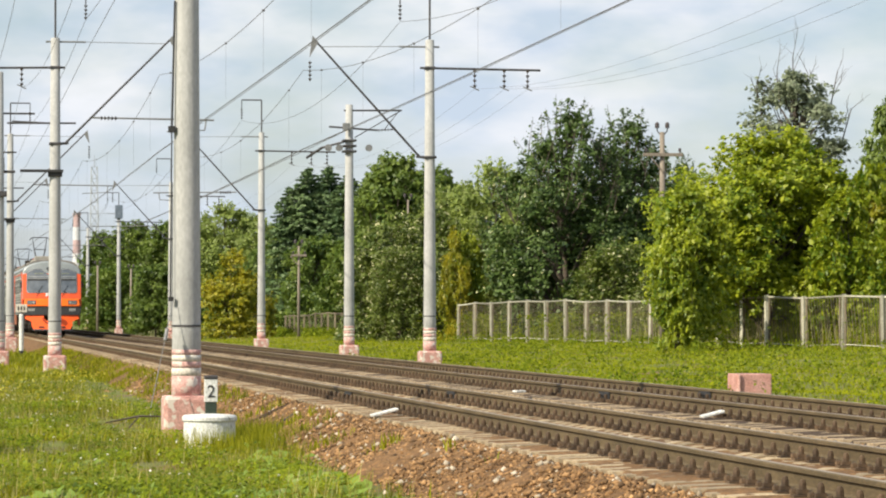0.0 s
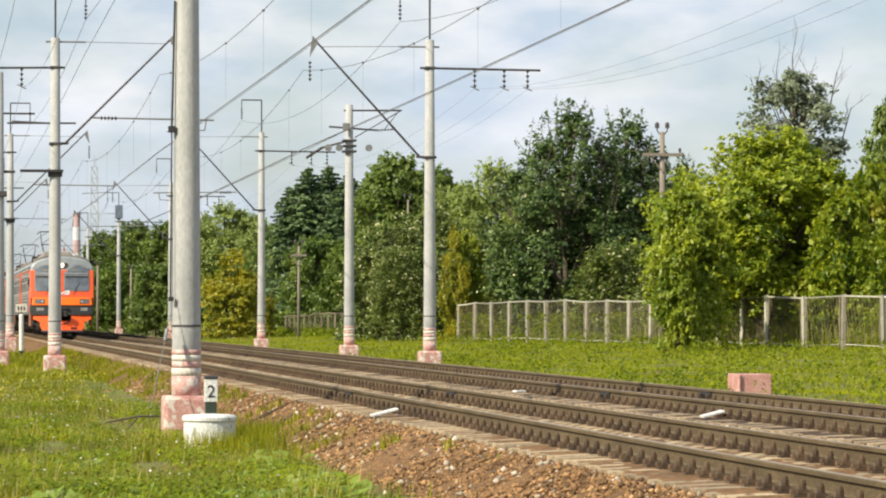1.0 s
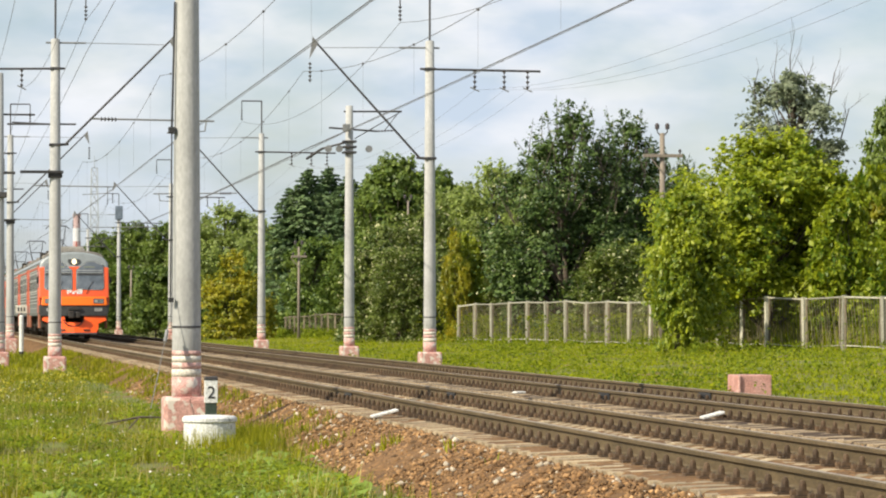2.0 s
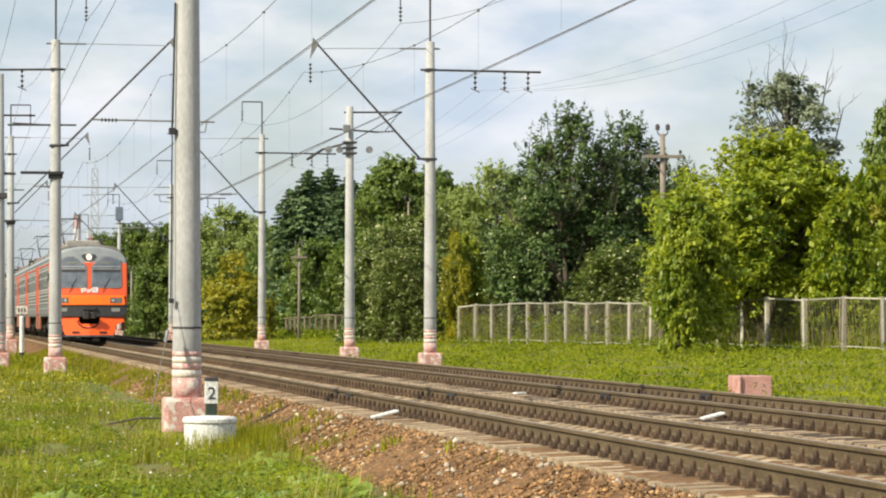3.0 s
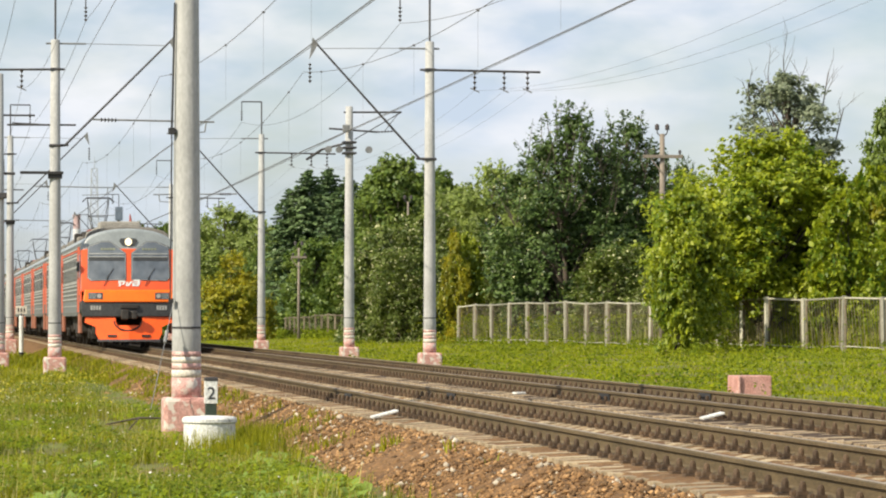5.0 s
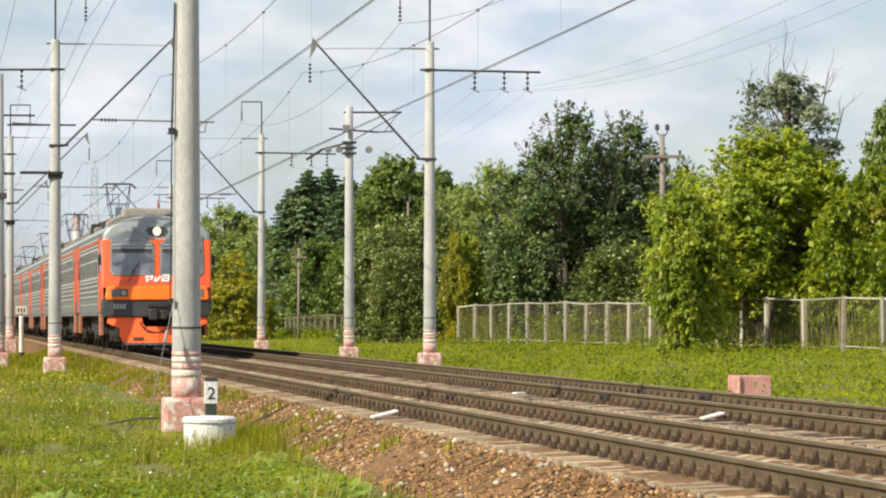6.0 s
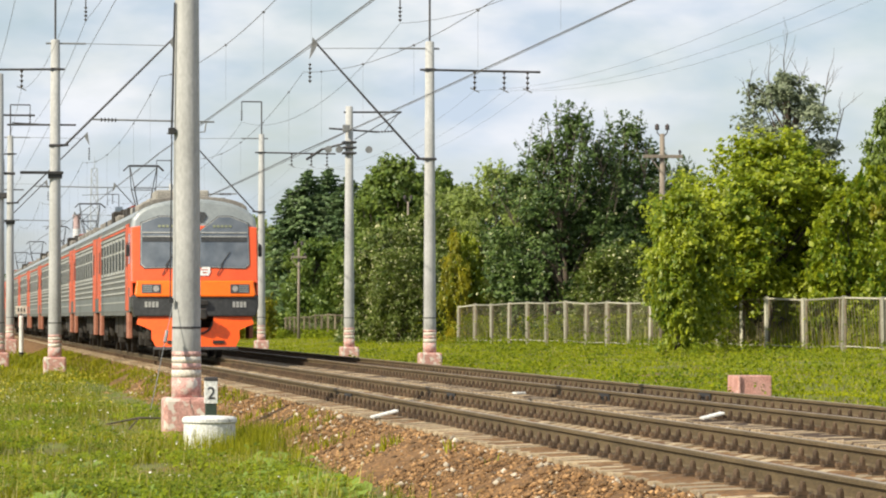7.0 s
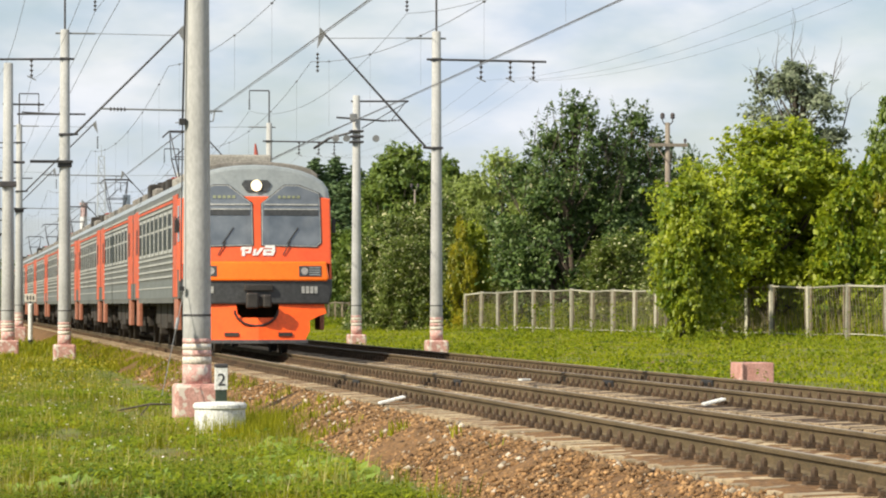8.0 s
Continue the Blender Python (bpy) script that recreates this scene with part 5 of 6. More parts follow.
def tree(name, label, seed, height, width, low, shape, lobes, sprays, per, leaf, material, size=0.9, trunk=0.16, category="tree", group="trees beyond the fence",
         shoots=0, shoot_height=0.14, airy=0.0, rise=0.45, spread=0.3, pale=0.0):
    """Boughs set about a crown, each of many leafy twigs, with gaps between them; shoots stand up over the top."""
    rnd = np.random.default_rng(seed)
    t = thing(name, pose(0, 0, 0), label, category, group)
    c, r = crown_lobes(rnd, lobes, height, width, low, shape, size)
    line = trunk_line(rnd, height * 0.9, 0.035)
    k = np.repeat(np.arange(lobes), sprays)
    out = c[k] * np.array([1, 1, 0])
    way = unit(rnd.normal(size=(len(k), 3)) + unit(out) * 0.75 + np.array([0, 0, rise]))
    base = c[k] + way * (r[k] * 0.2)[:, None]
    length = r[k] * rnd.uniform(0.6, 1.35, len(k))
    if airy:
        # the crown thins out towards its top
        s = np.clip(((base[:, 2] - low) / (height - low) - 0.55) / 0.45, 0, 1)
        keep = rnd.random(len(k)) > airy * s ** 0.5
        base, way, length = base[keep], way[keep], length[keep]
    v, f = spray_leaves(rnd, base, way, length, per, leaf, spread)
    a, b, r0, r1 = [], [], [], []
    for i in range(7):
        a.append(line[i]), b.append(line[i + 1]), r0.append(trunk * (1 - 0.13 * i)), r1.append(trunk * (1 - 0.13 * (i + 1)))
    for p, q in zip(c, r):
        h = min(6, max(1, int(7 * max(0.1, (p[2] - 0.45 * math.hypot(p[0], p[1]))) / height)))
        m = (line[h] + p) / 2 + np.array([0, 0, 0.10 * np.linalg.norm(p - line[h])])
        a += [line[h], m]
        b += [m, p]
        r0 += [trunk * 0.34, trunk * 0.2]
        r1 += [trunk * 0.2, trunk * 0.07]
    if shoots:
        q = rnd.random((shoots, 2))
        w = width * 0.5 * np.sqrt(q[:, 0])
        sx, sy = w * np.cos(q[:, 1] * 6.28), w * np.sin(q[:, 1] * 6.28)
        level = np.array([max(x for x in np.linspace(0, 1, 41) if shape(x) * width / 2 >= min(d, width * 0.5 * 0.9 * shape(0.45))) for d in w])
        sb = np.stack([sx * 0.9, sy * 0.9, low + (height - low) * np.clip(level, 0.3, 0.93) - 0.3], 1)
        sw = unit(np.stack([sx * 0.10 + rnd.normal(size=shoots) * 0.22, sy * 0.10 + rnd.normal(size=shoots) * 0.22, np.ones(shoots)], 1))
        sl = height * shoot_height * rnd.uniform(0.5, 1.25, shoots)
        v2, f2 = spray_leaves(rnd, sb, sw, sl, max(12, per), leaf, 0.13, 0.9)
        f = np.concatenate([f, f2 + len(v)])
        v = np.concatenate([v, v2])
        a += list(sb - sw * 0.5)
        b += list(sb + sw * sl[:, None])
        r0 += [trunk * 0.12] * shoots
        r1 += [trunk * 0.03] * shoots
    tv, tf = rods_mesh(np.array(a), np.array(b), np.array(r0), np.array(r1), 6)
    part("trunk", raw_mesh(tv, tf, BARK), None, t, "grey-brown trunk and limbs")
    if pale:
        mats = (rnd.random(len(f)) < pale).astype(int)
        part("crown", raw_mesh(v, f, [material, L_PALE], mats), None, t, "leafy crown flecked with pale leaves")
    else:
        part("crown", raw_mesh(v, f, material), None, t, "leafy crown of many small leaves")
    return t


def spruce(label, seed, height, width):
    """Whorls of drooping needled branches round a straight stem, shorter towards a pointed tip."""
    rnd = np.random.default_rng(seed)
    t = thing("spruce", pose(0, 0, 0), label, "tree", "trees beyond the fence")
    base, way, length = [], [], []
    for z in np.arange(0.5, height, 0.26):
        s = z / height
        reach = width / 2 * (1 - s) ** 0.65 * rnd.uniform(0.8, 1.15) + 0.12
        for q in range(int(14 - 7 * s)):
            a = rnd.random() * 6.2832
            base.append((0, 0, z))
            way.append((math.cos(a), math.sin(a), -0.35 + 0.65 * s + rnd.normal() * 0.1))
            length.append(reach * rnd.uniform(0.7, 1.12))
    base.append((0, 0, height - 0.9))
    way.append((0, 0, 1))
    length.append(1.2)
    base, way, length = np.array(base), unit(np.array(way)), np.array(length)
    v, f = spray_leaves(rnd, base, way, length, 52, 0.19, 0.15, 0.8)
    part("crown", raw_mesh(v, f, L_DEEP), None, t, "tiers of drooping dark needled branches")
    a = np.concatenate([[(0, 0, -0.4)], base])
    b = np.concatenate([[(0, 0, height)], base + way * length[:, None] * 0.9])
    tv, tf = rods_mesh(a, b, np.array([0.18] + [0.03] * len(base)), np.array([0.02] + [0.008] * len(base)))
    part("trunk", raw_mesh(tv, tf, BARK), None, t, "straight brown stem and branches")
    return t


def plant(proto, places):
    """Sets a first tree at the first place and copies of it at the rest: x, y, base, width scale, height scale, turn."""
    made = []
    for i, (x, y, z, sw, sh, turn) in enumerate(places):
        o = proto if i == 0 else copy_thing(proto, pose(x, y, z, 0, 0, turn))
        o.matrix_basis = pose(x, y, z, 0, 0, turn) @ Matrix.Diagonal((sw, sw, sh, 1))
        made.append(o)
    return made


MAPLES = plant(tree("maple_tree", "bushy yellow-green maple overhanging the fence", 3, 8.6, 8.2, 2.2, BROAD, 130, 16, 32, 0.165, L_BRIGHT, 0.95, 0.17, shoots=40, shoot_height=0.10, spread=0.26), [
       (32.9, 135.7, -0.4, 1.16, 1.01, 0)])
YOUNG_MAPLES = plant(tree("maple_tree", "young maple leaning out before the fence", 9, 5.6, 3.8, 1.0, BROAD, 60, 15, 30, 0.16, L_BRIGHT, 0.7, 0.1, shoots=20, shoot_height=0.11, spread=0.26), [
       (28.2, 128.3, -0.4, 0.86, 1.14, 0)])
SAPLINGS = plant(tree("maple_sapling", "young maple with lighter yellow-green leaves", 8, 4.2, 3.6, 0.2, BUSH, 50, 15, 28, 0.165, L_BRIGHT, 0.6, 0.08, shoots=14, shoot_height=0.13, spread=0.26), [
       (34.8, 135.4, -0.4, 1.37, 1.09, 0), (27.4, 127.4, -0.4, 0.58, 1.09, 318), (36.5, 133.1, -0.4, 1.01, 1.70, 130), (34.5, 129.4, -0.4, 0.98, 1.42, 183), (28.2, 183.9, -0.4, 0.60, 1.38, 353)])
APPLES = plant(tree("apple_tree", "tall grey-green old apple tree behind the fence", 5, 10.6, 7.4, 0.3, TALL, 150, 14, 30, 0.155, L_DARK, 0.85, 0.2, shoots=60, shoot_height=0.15, airy=0.72, spread=0.28, pale=0.02), [
       (32.5, 178.2, -0.4, 1.19, 1.16, 0), (36.1, 180.7, -0.4, 1.10, 1.13, 333), (35.4, 183.8, -0.4, 0.90, 0.83, 271), (40.7, 188.1, -0.4, 0.64, 0.95, 14), (38.9, 187.3, -0.4, 0.96, 0.96, 238)])
plant(tree("leafy_tree", "broad mid-green deciduous tree", 12, 10.0, 7.6, 0.3, ROUND, 80, 13, 26, 0.26, L_MID, 1.0, 0.18, shoots=16, shoot_height=0.06), [
       (32.3, 242.9, -0.4, 1.06, 1.25, 0), (35.8, 249.4, -0.4, 0.94, 1.19, 127), (32.8, 255.9, -0.4, 0.78, 1.19, 332), (54.6, 194.1, -0.4, 0.70, 1.39, 26), (41.3, 173.8, -0.4, 1.08, 0.79, 80),
       (44.8, 170.3, -0.4, 0.98, 0.80, 57), (21.4, 372.8, -0.4, 1.00, 1.13, 190), (19.1, 393.4, -0.4, 0.91, 1.07, 240), (24.1, 360.3, -0.4, 0.92, 1.10, 126), (25.5, 348.0, -0.4, 0.73, 0.99, 194)])
plant(tree("shrub", "dense hawthorn-like shrub with pale leaves among the green", 21, 6.0, 6.0, 0.1, BUSH, 75, 14, 26, 0.165, L_HEDGE, 0.85, 0.1, "shrub", shoots=30, shoot_height=0.1, pale=0.085), [
       (25.4, 194.4, -0.4, 0.99, 1.10, 0), (27.9, 198.1, -0.4, 1.12, 1.25, 278), (32.0, 203.5, -0.4, 1.16, 1.11, 52), (33.3, 194.2, -0.4, 1.05, 1.05, 293), (25.3, 187.3, -0.4, 0.78, 0.84, 127),
       (27.9, 192.0, -0.4, 0.75, 0.84, 6), (30.8, 187.5, -0.4, 0.79, 0.70, 110), (32.8, 166.0, -0.4, 0.95, 0.80, 208), (34.5, 161.7, -0.4, 0.73, 0.62, 143)])
plant(tree("green_shrub", "mid-green leafy shrub at the wood's edge", 31, 5.4, 5.4, 0.1, BUSH, 55, 13, 26, 0.21, L_MID, 0.85, 0.1, "shrub", shoots=16, shoot_height=0.1), [
       (30.4, 303.8, -0.4, 1.20, 1.65, 0), (31.8, 290.5, -0.4, 1.34, 1.47, 93), (29.9, 250.3, -0.4, 0.91, 1.27, 199), (31.4, 298.6, -0.4, 1.08, 0.89, 81), (30.0, 310.9, -0.4, 1.13, 1.37, 36),
       (36.8, 158.3, -0.4, 1.22, 0.77, 71), (39.7, 153.9, -0.4, 1.19, 0.78, 316), (41.9, 151.5, -0.4, 0.92, 0.82, 316), (17.4, 331.0, -0.4, 1.19, 1.10, 227), (19.5, 305.4, -0.4, 1.00, 1.08, 64),
       (21.5, 289.9, -0.4, 0.86, 0.87, 67), (25.8, 205.4, -0.4, 0.61, 0.64, 0)])
plant(spruce("dark green spruce with pointed top", 41, 12.8, 5.2), [
       (32.1, 298.5, -0.4, 1.84, 1.10, 0), (34.5, 304.2, -0.4, 1.88, 1.13, 2), (30.5, 298.7, -0.4, 1.43, 0.97, 107), (35.0, 294.0, -0.4, 1.72, 1.04, 110), (37.0, 297.8, -0.4, 1.54, 1.03, 84)])
YELLOWS = plant(tree("yellowing_shrub", "yellowing shrub with autumn-tinged leaves", 51, 5.8, 4.8, 0.1, BUSH, 50, 13, 28, 0.19, L_YELLOW, 0.75, 0.1, "shrub", shoots=16, shoot_height=0.1), [
       (20.4, 239.6, -0.4, 0.99, 0.97, 0), (22.8, 245.3, -0.4, 0.64, 0.72, 85), (36.7, 133.1, -0.4, 0.71, 1.05, 148), (27.5, 182.9, -0.4, 0.41, 0.99, 160)])
plant(tree("willow", "pale grey-green willow in the distance", 61, 10.5, 8.0, 0.3, ROUND, 120, 15, 26, 0.22, L_WILLOW, 1.2, 0.2, shoots=40, shoot_height=0.08, rise=1.0, spread=0.24), [
       (35.6, 219.2, -0.4, 0.98, 1.05, 0), (33.8, 225.5, -0.4, 0.76, 0.94, 101), (36.5, 210.9, -0.4, 0.66, 0.91, 276), (27.9, 329.4, -0.4, 1.10, 1.13, 347), (30.6, 321.0, -0.4, 0.79, 0.97, 320),
       (26.3, 344.8, -0.4, 0.84, 1.08, 104)])
PINES = plant(tree("thin_topped_pine", "tall sparse pine with bare dead top", 71, 13.2, 6.6, 8.4, ROUND, 46, 14, 18, 0.19, L_PINE, 0.75, 0.2, rise=0.9, airy=0.25), [
       (50.4, 200.8, -0.4, 1.25, 1.18, 0)])



def bare_twigs(pine):
    """A dead leader and bare forking twigs over the pine's thin crown."""
    rnd = np.random.default_rng(3)
    a, b, r0, r1 = [], [], [], []

    def fork(p, d, length, r, depth):
        q = p + d * length
        a.append(p), b.append(q), r0.append(r), r1.append(r * 0.6)
        if depth:
            for k in range(3):
                fork(p + d * length * (0.45 + 0.27 * k), unit((d + rnd.normal(size=3) * np.array([0.5, 0.5, 0.3]) + np.array([0, 0, 0.15]))[None])[0], length * rnd.uniform(0.4, 0.65), r * 0.5, depth - 1)

    for x, z, l in ((-0.8, 11.3, 2.1), (-0.1, 11.4, 2.8), (0.5, 11.5, 1.9), (1.6, 11.2, 2.3), (-1.5, 10.9, 1.8), (2.3, 10.0, 1.7)):
        fork(np.array((x, rnd.uniform(-0.5, 0.5), z)), unit(np.array([[0.12 * x, 0, 1.0]]))[0], l, 0.034, 2)
    v, f = rods_mesh(np.array(a), np.array(b), np.array(r0), np.array(r1))
    part("dead_top", raw_mesh(v, f, BARK), None, pine, "bare grey dead twigs at the top")


bare_twigs(PINES[0])


def far_woods():
    """The distant tree line, too far to count, and an added wood out of view."""
    rnd = np.random.default_rng(77)
    cs, rs = [], []
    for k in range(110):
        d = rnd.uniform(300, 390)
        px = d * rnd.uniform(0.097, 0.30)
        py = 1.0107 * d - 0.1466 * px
        h = rnd.uniform(7.5, 10.5)
        for q in range(14):
            a = rnd.random() * 6.28
            s = rnd.random()
            w = 3.0 * math.sin(math.pi * (0.1 + 0.8 * s))
            cs.append((px + w * math.cos(a), py + w * math.sin(a), -0.4 + h * s))
            rs.append(rnd.uniform(0.9, 1.6))
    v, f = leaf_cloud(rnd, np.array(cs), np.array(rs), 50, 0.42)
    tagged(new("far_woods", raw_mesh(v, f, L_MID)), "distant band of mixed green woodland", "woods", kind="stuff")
    cs, rs = [], []
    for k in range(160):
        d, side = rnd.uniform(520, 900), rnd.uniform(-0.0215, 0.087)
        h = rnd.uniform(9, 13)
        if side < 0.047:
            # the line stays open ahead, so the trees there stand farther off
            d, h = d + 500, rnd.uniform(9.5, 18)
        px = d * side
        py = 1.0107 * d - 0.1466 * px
        for q in range(10):
            s = rnd.random()
            cs.append((px + rnd.normal() * 3.5, py + rnd.normal() * 3.5, -0.8 + h * s))
            rs.append(rnd.uniform(1.8, 3.2))
    for k in range(90):
        # unseen wood added left of the line, to darken reflections in the train's side
        px, py = rnd.uniform(-75, -30), rnd.uniform(60, 520)
        h = rnd.uniform(9, 14)
        for q in range(10):
            s = rnd.random()
            cs.append((px + rnd.normal() * 2.5, py + rnd.normal() * 2.5, -0.8 + h * s))
            rs.append(rnd.uniform(1.8, 3.2))
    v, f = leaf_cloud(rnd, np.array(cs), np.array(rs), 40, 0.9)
    tagged(new("far_woods", raw_mesh(v, f, L_MID)), "hazy far tree line along the railway, with an added unseen wood", "woods", kind="stuff")


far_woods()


# ---- grass and weeds ----
G_FRESH = leaf_mat("fresh_grass", (0.085, 0.115, 0.008), (0.37, 0.36, 0.018), 0.43, 0.008)
G_VERGE = leaf_mat("verge_sward", (0.09, 0.14, 0.006), (0.33, 0.355, 0.010), 0.42, 0.008)
G_DRY = leaf_mat("straw_grass", (0.22, 0.20, 0.05), (0.52, 0.46, 0.15), 0.35)
G_WEED = leaf_mat("broad_weed_leaves", (0.075, 0.13, 0.010), (0.28, 0.325, 0.020), 0.40, 0.008)
G_DEEP = leaf_mat("deep_weed_leaves", (0.05, 0.088, 0.009), (0.17, 0.21, 0.02), 0.34, 0.008)
G_DOCK = leaf_mat("dock_leaves", (0.13, 0.22, 0.03), (0.26, 0.36, 0.06), 0.35)
PETAL = mat("pale_petals", (0.62, 0.60, 0.42), (0.75, 0.74, 0.66), 5, 0.7, per="island")


def ground_of(x, y):
    xs = np.array([-400, 1.0, 4.2, 5.0, 5.4, 13.0, 14.2, 18.0, 26.0, 34.0, 400])
    zs = np.array([-0.9, -0.80, -0.74, -0.62, -0.42, -0.42, -0.52, -0.48, -0.30, -0.15, 0.3])
    n = 0.05 * np.sin(x * 1.3 + y * 0.35) + 0.04 * np.sin(y * 0.8 - x * 0.5)
    fall = -0.5 * np.interp(y, [225, 320], [0, 1]) * np.interp(x, [15, 19, 60, 120], [0, 1, 1, 0])
    return np.interp(x, xs, zs) + np.where((x > 4.4) & (x < 14), 0, n) + fall


def patchy(x, y, f, seed):
    return np.array([noise.noise((a * f, b * f, seed)) for a, b in zip(x, y)])


def blades(name, label, material, rnd, x, y, h, w, bend=0.5, base=None):
    """Bent two-length grass blades."""
    n = len(x)
    z = ground_of(x, y) if base is None else base
    a = rnd.random(n) * 6.2832
    d = np.stack([np.cos(a), np.sin(a), np.zeros(n)], 1)
    s = np.stack([-np.sin(a), np.cos(a), np.zeros(n)], 1)
    p = np.stack([x, y, z - 0.02], 1)
    up = np.array([0, 0, 1.0])
    k = (bend * rnd.uniform(0.1, 1.0, n) * h)[:, None]
    m = p + up * (h * 0.62)[:, None] + d * k * 0.4
    t = p + up * h[:, None] + d * k
    w = w[:, None]
    v = np.stack([p - s * w / 2, p + s * w / 2, m + s * w * 0.4, m - s * w * 0.4, t], 1).reshape(-1, 3)
    b = 5 * np.arange(n)[:, None]
    f = np.concatenate([b + np.array([[0, 1, 2]]), b + np.array([[0, 2, 3]]), b + np.array([[3, 2, 4]])], 0)
    tagged(new(name, raw_mesh(v, f, material)), label, "grass", kind="stuff")


def bare(x, y):
    """Worn places in the turf where soil shows."""
    return (((x - 2.62) / 0.34) ** 2 + ((y - 42.0) / 2.6) ** 2 < 1) | (((x - 3.05) / 0.30) ** 2 + ((y - 58.0) / 5.0) ** 2 < 1) | (((x - 1.7) / 0.22) ** 2 + ((y - 50.0) / 3.0) ** 2 < 1)


def near_turf():
    rnd = np.random.default_rng(7)
    n = 110000
    y = 31 + 85 * rnd.random(n) ** 1.7
    x = rnd.uniform(-0.6, 5.2, n)
    edge = np.where(y > 57, 3.72, 4.42) + 0.35 * patchy(x * 0, y, 0.35, 3.0) + rnd.normal(size=n) * 0.16
    dens = patchy(x, y, 0.9, 5.0)
    keep = (x < edge) & (dens + rnd.uniform(-0.28, 0.36, n) > 0.0) & (x > 0.55 * y * 0.02 - 0.7) & ~(bare(x, y) & (rnd.random(n) < 0.85))
    x, y, dens = x[keep], y[keep], dens[keep]
    h = (0.10 + 0.16 * rnd.random(len(x)) ** 1.5) * (1 + 0.8 * np.clip(dens, -0.5, 0.6))
    h = np.where((np.abs(x - 3.85) < 0.5) & (y > 42.5) & (y < 49.8), h * 0.3, h)
    dry = rnd.random(len(x)) < 0.15 + 0.45 * np.clip(patchy(x, y, 0.45, 33.0), 0, 0.6)
    blades("turf_grass", "thick fresh green grass beside the ballast", G_FRESH, rnd, x[~dry], y[~dry], h[~dry], 0.007 + 0.009 * rnd.random((~dry).sum()), 1.3)
    blades("dry_grass", "scattered straw-coloured grass stalks", G_DRY, rnd, x[dry], y[dry], h[dry] * 1.3, 0.006 + 0.006 * rnd.random(dry.sum()), 0.4)
    # taller grass round the well and the mast foot
    n = 1700
    cx = np.concatenate([rnd.normal(4.5, 0.2, n // 2), rnd.normal(3.9, 0.45, n - n // 2)])
    cy = np.concatenate([rnd.normal(50.2, 0.8, n // 2), rnd.normal(48.0, 1.4, n - n // 2)])
    hh = rnd.uniform(0.10, 0.36, n)
    blades("tall_grass", "tall fresh grass round a mast's foot", G_FRESH, rnd, cx, cy, hh, 0.006 + 0.008 * rnd.random(n), 0.5)
    # feathery tall grass before the well and out towards the ballast
    n = 1150
    cx = np.concatenate([rnd.normal(4.02, 0.24, n // 3), rnd.normal(4.55, 0.28, n - n // 3)])
    cy = np.concatenate([rnd.normal(48.55, 0.22, n // 3), rnd.normal(48.8, 1.8, n - n // 3)])
    blades("tall_grass", "feathery tall grass half hiding a white well", G_FRESH, rnd, cx, cy, rnd.uniform(0.14, 0.44, n), 0.004 + 0.006 * rnd.random(n), 0.45)
    # broad-leaved weeds in loose drifts, then darker bushy ones
    for name, label, material, count, far, seed, level, per, size, tall in (
            ("weeds", "low broad-leaved weeds among the grass", G_WEED, 9000, 40, 15.0, 0.06, 9, 0.055, 0.16),
            ("bushy_weeds", "darker bushy weeds among the grass", G_DEEP, 8000, 70, 45.0, 0.16, 9, 0.045, 0.24),
            ("burdock", "large pale green dock leaves in the turf", G_DOCK, 900, 12, 75.0, 0.10, 5, 0.16, 0.12)):
        y = 31 + far * rnd.random(count) ** 1.5
        x = rnd.uniform(0.2, 4.3, count)
        k = (patchy(x, y, 0.6, seed) > level) & ~((np.abs(x - 3.85) < 0.5) & (y > 42.5) & (y < 49.8)) & ~bare(x, y)
        x, y = np.repeat(x[k], per), np.repeat(y[k], per)
        m = len(x)
        c = np.stack([x + rnd.normal(size=m) * 0.10, y + rnd.normal(size=m) * 0.12, ground_of(x, y) + 0.03 + tall * rnd.random(m)], 1)
        v, f = leaf_quads(rnd, c, np.tile((-0.25, -0.3, 1.0), (m, 1)), size, 0, 0.38)
        tagged(new(name, raw_mesh(v, f, material)), label, "weeds", kind="stuff")
    n = 260
    y = 32 + 60 * rnd.random(n)
    x = rnd.uniform(0.3, 3.7, n)
    c = np.stack([x, y, ground_of(x, y) + rnd.uniform(0.12, 0.28, n)], 1)
    v, f = leaf_cloud(rnd, c, np.full(n, 0.02), 4, 0.022, 0.5)
    tagged(new("small_flowers", raw_mesh(v, f, PETAL)), "tiny pale clover and daisy heads", "flowers", kind="stuff")
    # weeds creeping over the ballast's edge
    n = 30000
    y = 34 + 130 * rnd.random(n)
    x = 4.45 + 1.1 * rnd.random(n)
    k = patchy(x, y, 0.8, 25.0) > np.interp(y, [54, 58, 75, 95], [0.24, 0.17, 0.10, -0.02])
    x, y = x[k], y[k]
    z = np.interp(x, [4.45, 4.6, 5.6], [-0.80, -0.70, -0.27])
    blades("shoulder_weeds", "thin weeds creeping over the ballast shoulder", G_FRESH, rnd, x, y, rnd.uniform(0.05, 0.2, len(x)), 0.012 + 0.012 * rnd.random(len(x)), 0.8, z)


